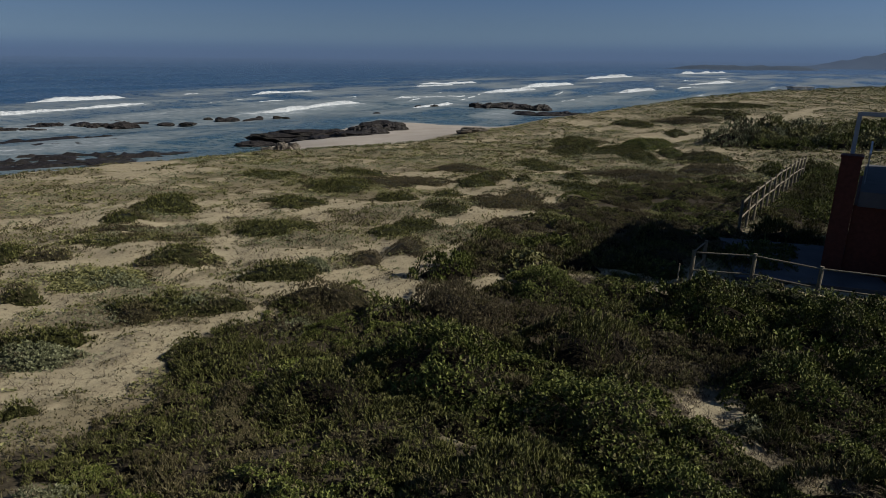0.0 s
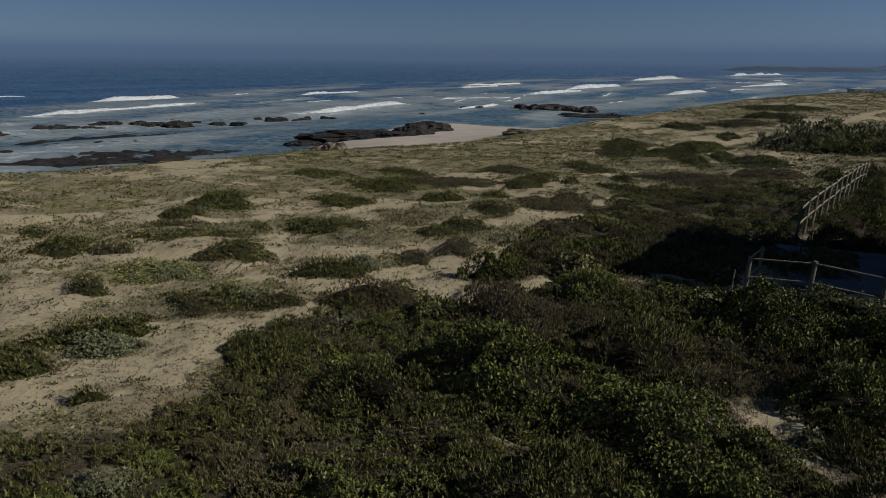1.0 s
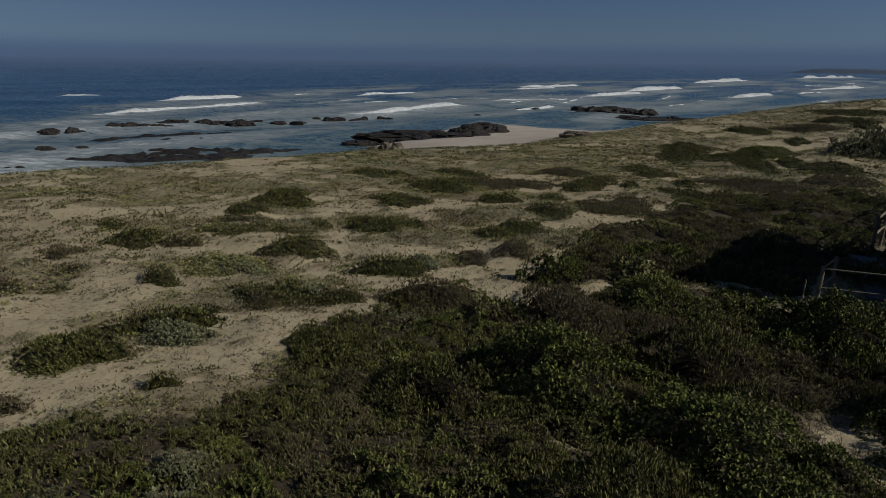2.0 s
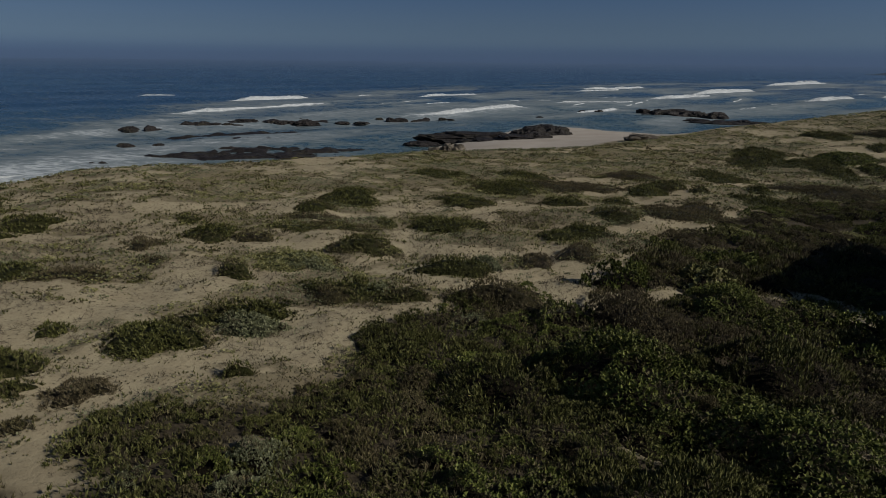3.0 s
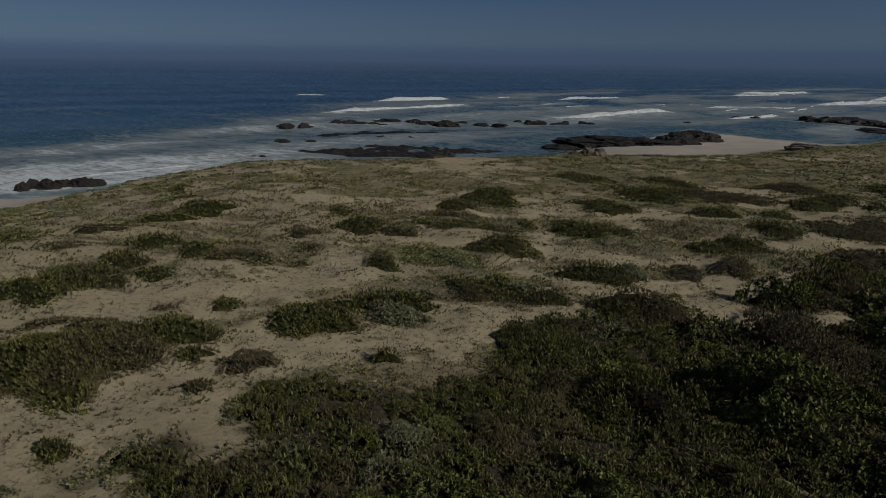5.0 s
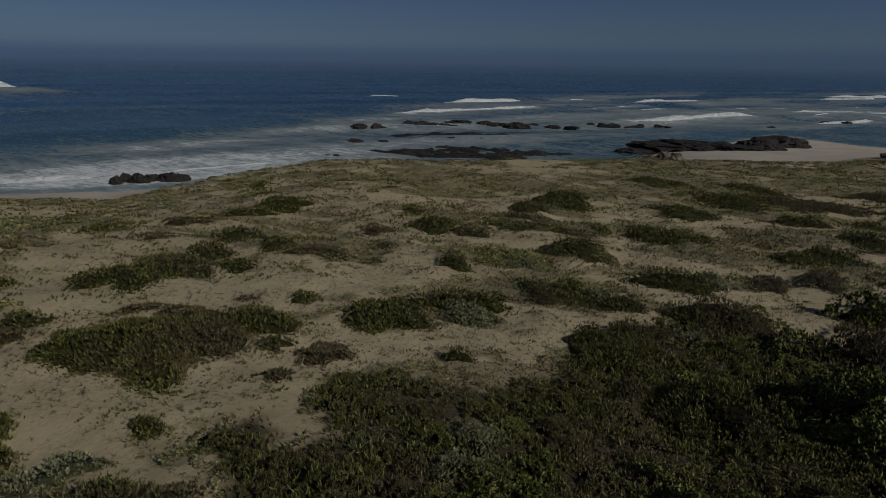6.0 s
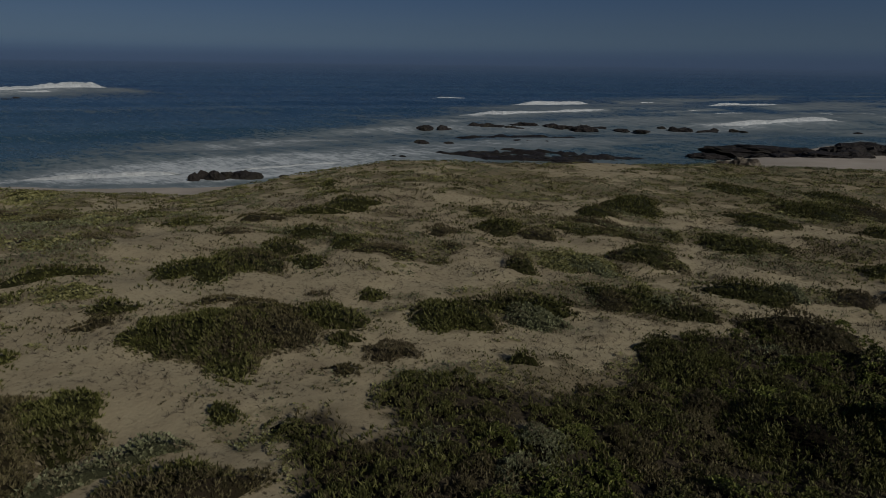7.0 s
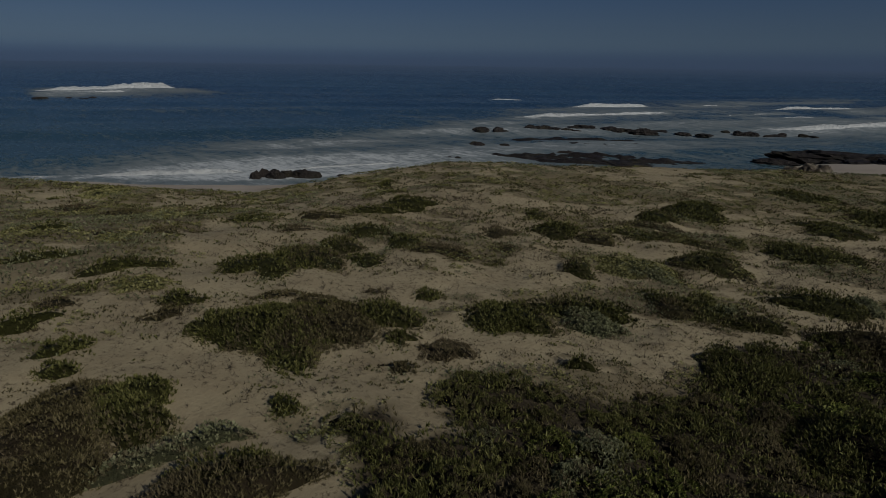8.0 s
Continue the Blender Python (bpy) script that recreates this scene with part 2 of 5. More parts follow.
def plain_height(x, y):
    """The dunes' large form."""
    return 5.35 - 0.035 * np.clip(x, -22, 10) - 0.028 * np.clip(y - 5, 0, 45) + 1.2 * smooth((x - 15) / 40) - 0.30 * smooth((y - 34) / 12) - 0.25 * smooth((y - 55) / 25)


def height(x, y):
    x, y = np.asarray(x, float), np.asarray(y, float)
    s = seaward(x, y) + 3.0 * (fbm(x * 0.11, y * 0.11, 5, 3) - 0.5)
    bumps = 0.45 * (fbm(x * 0.22, y * 0.22, 11, 3) - 0.5) + 0.30 * (fbm(x * 0.8, y * 0.8, 23, 3) - 0.5)
    land = plain_height(x, y) + bumps * smooth(np.hypot(x, y) / 8 + 0.3)
    land = land - 0.85 * smooth((27 - y) / 11) * smooth((-x - 20) / 8)
    wide = np.interp(x, (-45, -26, -12, 0, 12, 25, 60, 200), (27, 27, 44, 30, 19, 17, 22, 40))
    shore = 2.2 * (1 - (s - 10) / (wide - 10)) + 0.10 * (fbm(x * 0.2, y * 0.2, 31, 3) - 0.5)
    shore = np.where(s > wide, np.maximum(-0.045 * (s - wide), -6), shore)
    return land + (shore - land) * smooth(s / 11.0)


def height1(x, y):
    return float(height(np.array([x]), np.array([y]))[0])


def mesh_np(name, verts, faces, material):
    """A mesh from arrays; faces all have the same number of corners."""
    verts, faces = np.asarray(verts, np.float32), np.asarray(faces, np.int32)
    me = bpy.data.meshes.new(name)
    n, k = faces.shape
    me.vertices.add(len(verts))
    me.vertices.foreach_set("co", verts.ravel())
    me.loops.add(n * k)
    me.loops.foreach_set("vertex_index", faces.ravel())
    me.polygons.add(n)
    me.polygons.foreach_set("loop_start", np.arange(0, n * k, k, dtype=np.int32))
    me.polygons.foreach_set("loop_total", np.full(n, k, np.int32))
    me.update(calc_edges=True)
    me.materials.append(material)
    return me


def grid_faces(rows, cols):
    i = np.arange(rows - 1)[:, None] * cols + np.arange(cols - 1)[None]
    return np.stack([i, i + 1, i + cols + 1, i + cols], -1).reshape(-1, 4)


def shade_smooth(me):
    me.polygons.foreach_set("use_smooth", np.ones(len(me.polygons), bool))
    return me


def attribute(me, name, values):
    a = me.attributes.new(name, "FLOAT", "POINT")
    a.data.foreach_set("value", np.asarray(values, np.float32).ravel())


# ---- where plants grow ----
BARE = []       # ellipses of open sand: x, y, across, along, turn


def bare(x, y, rx, ry, turn=0.0):
    BARE.append((x, y, rx, ry, radians(turn)))


def inside(x, y, cx, cy, rx, ry, turn):
    """Below 1 inside the ellipse."""
    dx, dy = x - cx, y - cy
    c, s = math.cos(turn), math.sin(turn)
    return np.hypot((dx * c + dy * s) / rx, (-dx * s + dy * c) / ry)


def openness(x, y):
    """1 on the open sand places, 0 away from them."""
    out = np.zeros(np.shape(x))
    wob = 1.2 * (fbm(x * 2.2, y * 2.2, 71, 4) - 0.5)
    for e in BARE:
        out = np.maximum(out, smooth((1.25 - inside(x, y, *e) + wob) / 0.4))
    return out


# ---- ground: one sheet from the dunes to the sea floor and the horizon ----
def spread_axis(lo, hi, step, far_lo, far_hi, growth=1.25):
    mid = np.arange(lo, hi + step * 0.5, step)
    left, d = [lo], step
    while left[-1] > far_lo:
        d *= growth
        left.append(left[-1] - d)
    right, d = [mid[-1]], step
    while right[-1] < far_hi:
        d *= growth
        right.append(right[-1] + d)
    return np.concatenate([left[:0:-1], mid, right[1:]])


def build_ground():
    xs = spread_axis(-40, 36, 0.30, -4700, 4700, 1.08)
    ys = spread_axis(-2, 62, 0.30, -4700, 4700, 1.08)
    gx, gy = np.meshgrid(xs, ys)
    z = height(gx, gy)
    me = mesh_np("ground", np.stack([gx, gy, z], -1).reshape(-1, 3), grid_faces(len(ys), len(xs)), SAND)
    shade_smooth(me)
    land = seaward(gx, gy) < 8
    cover = np.zeros(gx.shape)
    cover[land] = smooth((growth(gx[land], gy[land]) - cover_share(gx[land], gy[land]) + 0.02) / 0.05)
    cover = cover * smooth((7.0 - seaward(gx, gy)) / 4.0)
    attribute(me, "cover", cover)
    attribute(me, "beach", smooth((seaward(gx, gy) - 8.0) / 3.0))
    # thicket floor, which takes the litter colour with shade in it
    shaded_bed = np.zeros(gx.shape)
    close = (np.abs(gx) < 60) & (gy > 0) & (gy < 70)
    shaded_bed[close] = in_thicket(gx[close], gy[close]) * (1 - openness(gx[close], gy[close]))
    attribute(me, "litter", shaded_bed)
    return tagged(new("ground", me), "pale dune sand with litter sloping down to a beach", "ground", kind="structure")


# ---- sea ----
BREAKERS = [  # one crest each: from x, y to x, y, height, depth of the white water behind
    (-42, 124, -20, 160, 0.75, 9), (-102, 155, -90, 180, 0.8, 6), (-59, 192, -44, 216, 0.8, 8),
    (-274, 66, -269, 118, 1.9, 42), (-246, 58, -243, 88, 0.7, 22), (-88, 113, -70, 153, 0.8, 9), (-70, 18, -60.4, 32.2, 0.40, 2), (31, 268, 59, 299, 1.1, 12),
    (76, 369, 124, 429, 1.6, 14), (-60.4, 32.2, -54.5, 48, 0.36, 2), (59, 223, 78, 239, 0.9, 8), (-80, 4, -70, 18, 0.36, 2),
    (10, 210, 34, 236, 0.8, 8), (110, 300, 150, 335, 1.1, 10), (180, 520, 260, 600, 1.6, 16), (-15, 250, 4, 266, 0.7, 7), (-12, 287, 16, 317, 0.8, 8), (-139, 165, -129, 171, 0.5, 4), (-8, 150, 2, 168, 0.6, 6), (-16, 178, 4, 196, 0.5, 7),
]


ROCK_FOAM = [  # wash round the reefs: x, y, half its length, half its width, turn
    (-58, 102.5, 11, 3.5, 0.2), (-66, 95.5, 8, 3.2, 0.42), (-71, 84.0, 7, 3.2, 0.63), (-59.5, 68.9, 6, 2.6, 0.66), (-54, 54.8, 5, 2.2, 0.73),
    (13.5, 147, 12, 5.5, 0.0), (20.5, 132, 11, 4, -0.1), (-38, 115, 6, 2.4, 0.14), (-33, 121.5, 6, 2.2, 0.14), (-55, 33.2, 6, 2.0, 0.9),
]


def near_segment(x, y, ax, ay, bx, by):
    """Metres off the line, to its left positive, and the share along it."""
    ux, uy = bx - ax, by - ay
    length = math.hypot(ux, uy)
    return ((x - ax) * -uy + (y - ay) * ux) / length, ((x - ax) * ux + (y - ay) * uy) / length**2


def swell(x, y):
    """Height of the sea's surface."""
    run = 0.80 * x - 0.60 * y
    s = 0.34 * np.sin(run * 0.16 + 3.0 * fbm(x * 0.012, y * 0.012, 3, 3)) + 0.13 * np.sin(run * 0.41 + 4.0 * fbm(x * 0.03, y * 0.03, 9, 3))
    return s + 0.5 * (fbm(x * 0.13, y * 0.13, 41, 4) - 0.5)


def build_sea():
    rings = 34 * 1.02 ** np.arange(249)
    turns = np.radians(np.linspace(-6, 200, 420))
    r, a = np.meshgrid(rings, turns, indexing="ij")
    x, y = r * np.cos(a), r * np.sin(a)
    floor = height(x, y)
    calm = smooth(-floor / 1.5) * smooth(600 / r)
    me = mesh_np("sea", np.stack([x, y, swell(x, y) * (0.12 + 0.88 * calm)], -1).reshape(-1, 3), grid_faces(*r.shape)[:, ::-1], WATER)
    shade_smooth(me)
    # the surf belt is wide off the open beach and narrow in the bay; foam lies in bands along the crests
    run, along_crest = 0.85 * x - 0.52 * y, 0.52 * x + 0.85 * y
    belt_out = np.interp(np.degrees(a), (50, 60, 70, 80, 100, 111, 117, 121, 128, 132, 136, 141, 146, 152, 158, 165, 205), (760, 700, 600, 460, 320, 250, 215, 196, 170, 142, 128, 114, 105, 102, 92, 82, 76))
    belt = smooth((belt_out * 1.10 - r) / (0.28 * belt_out)) * smooth(-floor / 0.2)
    bands = fbm(run * 0.085, along_crest * 0.024, 61, 4)
    patches = fbm(x * 0.022, y * 0.022, 67, 3)
    shelf = smooth((34 - np.hypot((x + 42) * 0.9, (y - 82) * 0.75)) / 12)
    bay = smooth((np.degrees(a) - 124) / 12)
    foam = belt * (0.08 + 0.16 * bay + 0.17 * smooth((np.degrees(a) - 96) / 14) + 0.56 * smooth((bands - 0.36) / 0.32) + 0.50 * (patches - 0.4)) * (1 - 0.12 * shelf)
    foam = np.maximum(foam, 0.42 * smooth((fbm(run * 0.05, along_crest * 0.012, 93, 4) - 0.56) / 0.2) * smooth((260 - r) / 120) * smooth(-floor / 3))
    foam = np.maximum(foam, 0.72 * smooth(1 - np.abs(floor + 0.05) / 0.12) * (1 - shelf) * smooth((np.degrees(a) - 118) / 14))
    foam = np.maximum(foam, 0.7 * smooth(1 - np.abs(floor + 0.03) / 0.10) * (1 - shelf))
    for ax, ay, bx, by, tall, deep in BREAKERS:
        off, along = near_segment(x, y, ax, ay, bx, by)
        ends = smooth((along + 0.12) / 0.2) * smooth((1.12 - along) / 0.2)
        # white water trails on the landward side of the crest, torn foam to seaward
        tail = np.where(off < 0, smooth(1 + off / (deep * 2.4)), smooth(1 - off / (deep * 0.5)))
        foam = np.maximum(foam, ends * tail * (0.48 + 0.45 * smooth((bands - 0.28) / 0.4)))
        foam = np.maximum(foam, 1.15 * ends * smooth(1 - np.abs(off + 1.0) / (1.6 + 1.5 * tall)))
    # white water round the rocks
    for rock_place in ROCK_FOAM:
        foam = np.maximum(foam, 0.75 * smooth((1.25 - inside(x, y, *rock_place)) / 0.8) * (0.5 + 0.8 * patches))
    for px, py, turn, length, tall in SURF:
        ux, uy = 0.5 * length * math.cos(turn), 0.5 * length * math.sin(turn)
        off, along = near_segment(x, y, px - ux, py - uy, px + ux, py + uy)
        ends = smooth((along + 0.2) / 0.3) * smooth((1.2 - along) / 0.3)
        foam = np.maximum(foam, ends * np.where(off < 0, 0.72 * smooth(1 + off / 9.0), 0.72 * smooth(1 - off / 2.5)))
    attribute(me, "foam", np.clip(foam, 0, 1.2))
    attribute(me, "shallow", smooth(1 + floor / 5.5) * smooth((420 - r) / 250))
    return tagged(new("sea", me), "deep blue sea with swell and torn white foam", "sea", kind="structure")


def build_breaker(ax, ay, bx, by, tall, deep, seed):
    """A crest of white water: a tumbling lip with a ragged top that runs out on the landward side."""
    length = math.hypot(bx - ax, by - ay)
    n, prof = max(int(length / 0.22), 40), 15
    t = np.linspace(0, 1, n)[:, None]
    v = np.linspace(0, 1, prof)[None]
    ends = np.minimum(smooth(t / 0.30), smooth((1 - t) / 0.12)) * (0.45 + 0.75 * smooth((fbm(t * length * 0.06 + 3, 0 * t, seed, 3) - 0.25) * 2.4))
    ragged = 0.62 + 0.76 * fbm(t * length * 0.9 + 0 * v, v * 6 + 0 * t, seed + 3, 5)
    z = tall * ends * np.sin(np.pi * v**0.5) * ragged - 0.45 * np.abs(2 * v - 1) ** 3 - 0.05
    across = (v - 0.30) * tall * 2.6 * (0.55 + 0.6 * ends) + 0.06 * length * (fbm(t * 3, 0 * t, seed + 9, 3) - 0.5)
    across = across + 0.7 * (fbm(t * length * 0.8 + 0 * v, v * 4 + 0 * t, seed + 31, 4) - 0.5)
    ux, uy = (bx - ax) / length, (by - ay) / length
    x, y = ax + t * length * ux + across * uy, ay + t * length * uy - across * ux
    x, y = x + 0 * v, y + 0 * v
    z = z + swell(x, y) * 0.6
    me = shade_smooth(mesh_np("breaking_wave", np.stack([x, y, z], -1).reshape(-1, 3), grid_faces(n, prof), FOAM))
    return tagged(new("breaking_wave", me), "white foaming crest of a breaking wave on the sea", "wave", "breaking waves", "stuff")


def surf_places(count, seed):
    """Where thin lines of white water roll over the shallows: x, y, turn, length, height."""
    rng = np.random.default_rng(seed)
    out = []
    while len(out) < count:
        x, y = rng.uniform(-85, 190), rng.uniform(40, 420)
        depth = -height1(x, y)
        if not 0.5 < depth < 5.9 or math.hypot((x + 42) * 0.9, (y - 82) * 0.75) < 30 or (x < -60 and y < 60):
            continue
        near = math.hypot(x, y)
        turn = math.atan2(0.85, 0.52) + rng.normal(0, 0.14) - 0.25 * float(smooth(np.array([(x - 20) / 120]))[0])
        out.append((x, y, turn, rng.uniform(8, 22) * (0.6 + near / 220), rng.uniform(0.05, 0.12) * (0.7 + near / 300)))
    return out


SURF = surf_places(34, 500)


def surf_lines(seed):
    """The thin torn lines of white water, as one object."""
    verts, faces, at = [], [], 0
    for k, (x, y, turn, length, tall) in enumerate(SURF):
        n, prof = max(int(length / 0.35), 16), 5
        t, v = np.linspace(0, 1, n)[:, None], np.linspace(0, 1, prof)[None]
        gate = np.minimum(smooth(t / 0.3), smooth((1 - t) / 0.3)) * smooth((fbm(t * length * 0.3, 0 * t, seed + k, 4) - 0.40) * 5.0)
        z = tall * gate * np.sin(np.pi * v) * (0.5 + fbm(t * length * 1.4 + 0 * v, v * 3 + 0 * t, seed + k, 3)) - 0.30 * (np.abs(2 * v - 1) ** 2 + 1 - gate)
        across = (v - 0.5) * (0.3 + 2.0 * tall) * (0.4 + gate) + length * 0.08 * (fbm(t * 3, 0 * t, seed + 3 * k, 3) - 0.5)
        ux, uy = math.cos(turn), math.sin(turn)
        px = x + (t - 0.5) * length * ux + across * uy
        py = y + (t - 0.5) * length * uy - across * ux
        wet = 0.12 + 0.88 * smooth(-height(px, py) / 1.5)
        verts.append(np.stack([px, py, z + swell(px, py) * wet + 0.03], -1).reshape(-1, 3))
        faces.append(grid_faces(n, prof) + at)
        at += n * prof
    me = shade_smooth(mesh_np("surf_foam", np.concatenate(verts), np.concatenate(faces), FOAM))
    return tagged(new("surf_foam", me), "thin torn lines of white water over the shallows", "foam", kind="stuff")


# ---- rocks ----
def rock_mesh(seed, rough=0.5, detail=4):
    bm = bmesh.new()
    bmesh.ops.create_icosphere(bm, subdivisions=detail, radius=1.0)
    for v in bm.verts:
        p = v.co.normalized()
        q = p * 1.3 + Vector((seed * 7.3, seed * 3.1, seed * 1.7))
        ridge = 1 - abs(noise.noise(q * 1.7)) * 1.3
        d = 0.62 + rough * 0.5 * noise.fractal(q * 1.1, 1.0, 2.0, 4) + 0.28 * ridge + 0.10 * noise.noise(q * 7)
        v.co = p * d
        flat = 0.55 * math.tanh(v.co.z * 2.2) + 0.18 * noise.noise(q * 3.1)
        round_top = 0.62 * v.co.z + 0.10 * noise.noise(q * 3.1)
        v.co.z = max(round_top if seed % 2 == 0 else 0.5 * (flat + round_top), -0.25)
    me = bpy.data.meshes.new("rock")
    bm.to_mesh(me)
    bm.free()
    return me


ROCK_MESHES = [rock_mesh(k) for k in range(6)]
SMALL_ROCKS = [rock_mesh(k, 0.5, 3) for k in range(6)]
PALE_MESHES = [rock_mesh(k + 20, 0.7) for k in range(2)]
for me in ROCK_MESHES + SMALL_ROCKS:
    me.materials.append(ROCK)
for me in PALE_MESHES:
    me.materials.append(PALE_ROCK)


def rock(x, y, rx, ry, h, turn=0.0, kind=0, pale=False, label="dark wet shore rock washed by the sea"):
    ob = new("rock", (PALE_MESHES if pale else ROCK_MESHES if rx > 2.4 else SMALL_ROCKS)[kind % (2 if pale else 6)])
    base = max(height1(x, y), -0.12)
    ob.matrix_world = Matrix.LocRotScale((x, y, base - 0.05), Euler((0, 0, radians(turn))), (rx, ry, h / 0.6))
    return tagged(ob, label, "rock", "shore rocks")


def rock_shelf(x, y, long, wide, turn, top, seed, label):
    """A broad shelf of dark rock that the water half covers."""
    nu, nv = int(long / 0.28), int(wide / 0.28)
    u, v = np.meshgrid(np.linspace(-1, 1, nu), np.linspace(-1, 1, nv), indexing="ij")
    edge = smooth((1.0 - np.hypot(u, v)) * 2.5 + 0.6 * (fbm(u * 4, v * 4, seed, 3) - 0.5))
    a, b = u * long, v * wide
    ridge = 1 - np.abs(2 * fbm(a * 0.22, b * 0.50, seed + 5, 5) - 1) * 3.4
    z = -0.75 + edge * (0.50 + top * np.clip(ridge, -0.4, 1) + 0.5 * (fbm(a * 0.9, b * 0.9, seed + 9, 4) - 0.5))
    c, s = math.cos(radians(turn)), math.sin(radians(turn))
    px, py = x + a * c - b * s, y + a * s + b * c
    me = shade_smooth(mesh_np("rock_shelf", np.stack([px, py, z], -1).reshape(-1, 3), grid_faces(nu, nv), ROCK))
    return tagged(new("rock_shelf", me), label, "rock")


def reef(x, y, half, deep, h, turn, count, seed):
    """A row of broken rocks along a line through x, y."""
    rng = np.random.default_rng(seed)
    c, s = math.cos(radians(turn)), math.sin(radians(turn))
    for k in range(count):
        u, v = rng.uniform(-1, 1) * half, rng.uniform(-1, 1) * deep
        size = half * rng.uniform(0.18, 0.42)
        rock(x + u * c - v * s, y + u * s + v * c, size, size * rng.uniform(0.4, 0.8), h * rng.uniform(0.45, 1.15), turn + rng.uniform(-25, 25), int(rng.integers(6)))


# ---- plants ----
def sprig(leaves, length, width, lean, stem, seed, slim=True):
    """A shoot of unit size: small leaves set round a short stem, one triangle each."""
    rng = np.random.default_rng(seed)
    verts = []
    for k in range(leaves):
        a = k * 2.4 + rng.uniform(-0.4, 0.4)
        up = stem * (k / max(leaves - 1, 1))
        tilt = radians(lean) * rng.uniform(0.6, 1.3) * (1.15 - 0.6 * k / leaves)
        d = np.array([math.cos(a) * math.sin(tilt), math.sin(a) * math.sin(tilt), math.cos(tilt)])
        side = np.array([-math.sin(a), math.cos(a), 0.0])
        size = length * rng.uniform(0.75, 1.2)
        base = np.array([0, 0, up]) + d * 0.04
        lift = np.array([0, 0, 0.10 * length])
        verts += [base + side * width * 0.8, base - side * width * 0.8 + lift * 0.4, base + d * size] if slim else [base + d * size * 0.15, base + d * size * 0.75 + side * width * 1.25, base + d * size * 0.95 - side * width * 1.1 + lift * 0.3]
    return np.array(verts)


SPRIGS = {
    "g": [sprig(7, 0.50, 0.17, 56, 0.42, s, s % 2 == 0) for s in range(4)],
    "t": [sprig(6, 0.95, 0.045, 74, 0.20, s + 50) for s in range(4)],
    "d": [sprig(7, 0.60, 0.125, 44, 0.36, s + 10) for s in range(4)],
    "b": [sprig(7, 0.60, 0.105, 46, 0.36, s + 20) for s in range(4)],
    "p": [sprig(7, 0.52, 0.14, 46, 0.45, s + 30, s % 2 == 0) for s in range(4)],
    "y": [sprig(5, 0.62, 0.20, 64, 0.15, s + 40, False) for s in range(4)],
}


def foliage(points, ups, sizes, kind, rng, wilt=None, flat=1.0, leaves=7):
    """One shoot at each point: vertices, triangles, and each vertex's tone and dryness."""
    ups = ups / np.linalg.norm(ups, axis=1, keepdims=True)
    n = len(points)
    turn = rng.uniform(0, 2 * math.pi, n)
    ref = np.stack([np.cos(turn), np.sin(turn), np.zeros(n)], -1)
    a = ref - (ref * ups).sum(1, keepdims=True) * ups
    a /= np.linalg.norm(a, axis=1, keepdims=True)
    b = np.cross(ups, a)
    shapes = np.array(SPRIGS[kind])[:, -3 * leaves :][rng.integers(len(SPRIGS[kind]), size=n)]
    shapes = shapes * np.array([1.0, 1.0, flat])
    v = shapes[:, :, 0:1] * a[:, None] + shapes[:, :, 1:2] * b[:, None] + shapes[:, :, 2:3] * ups[:, None]
    v = (points[:, None] + v * sizes[:, None, None]).reshape(-1, 3)
    each = shapes.shape[1]
    tone = np.repeat(np.where(rng.random(n) < 0.34, rng.uniform(0.70, 1.10, n), rng.uniform(0, 0.50, n)), each)
    wilt = np.repeat(np.clip((np.full(n, 0.45) if wilt is None else wilt) + rng.normal(0, 0.16, n), 0, 1), each)
    return v, np.arange(len(v)).reshape(-1, 3), tone, wilt


def leafy(name, grown, kind):
    v, f, tone, wilt = grown
    me = mesh_np(name, v, f, LEAF[kind])
    attribute(me, "tone", tone)
    attribute(me, "wilt", wilt)
    return me


def dome(n_turn, n_ring, h, rng, power=2.6, wobble=0.18):
    """A lumpy low dome of unit radius: outline(angle), and height at polar places."""
    ph, amp = rng.uniform(0, 6.28, 5), rng.uniform(0.3, 1.0, 5) * wobble / np.array([1.5, 2, 2.5, 3, 3.5])
    seed = int(rng.integers(1000))

    def rim(a):
        return 1 + sum(amp[k] * np.sin((k + 2) * a + ph[k]) for k in range(5))

    def top(r, a):
        lump = 0.62 + 0.76 * fbm(r * np.cos(a) * 2.3 + 9, r * np.sin(a) * 2.3 + 9, seed, 3)
        return h * (1 - np.clip(r, 0, 1) ** power) * lump

    a = np.linspace(0, 2 * math.pi, n_turn, endpoint=False)
    r = np.linspace(0, 1, n_ring + 1)[1:]
    gr, ga = np.meshgrid(r, a, indexing="ij")
    rr = gr * rim(ga)
    v = np.stack([rr * np.cos(ga), rr * np.sin(ga), top(gr, ga) * 0.86], -1).reshape(-1, 3)
    v = np.concatenate([v, [[0, 0, top(np.zeros(1), np.zeros(1))[0] * 0.86]]])
    faces = []
    for i in range(n_ring - 1):
        for j in range(n_turn):
            k = (j + 1) % n_turn
            faces.append((i * n_turn + j, (i + 1) * n_turn + j, (i + 1) * n_turn + k, i * n_turn + k))
    for j in range(n_turn):
        faces.append((n_ring * n_turn, j, (j + 1) % n_turn, (j + 1) % n_turn))
    return rim, top, v, faces


def mesh_py(name, verts, faces, material):
    me = bpy.data.meshes.new(name)
    me.from_pydata([tuple(map(float, p)) for p in verts], [], [tuple(dict.fromkeys(map(int, f))) for f in faces])
    me.materials.append(material)
    return me


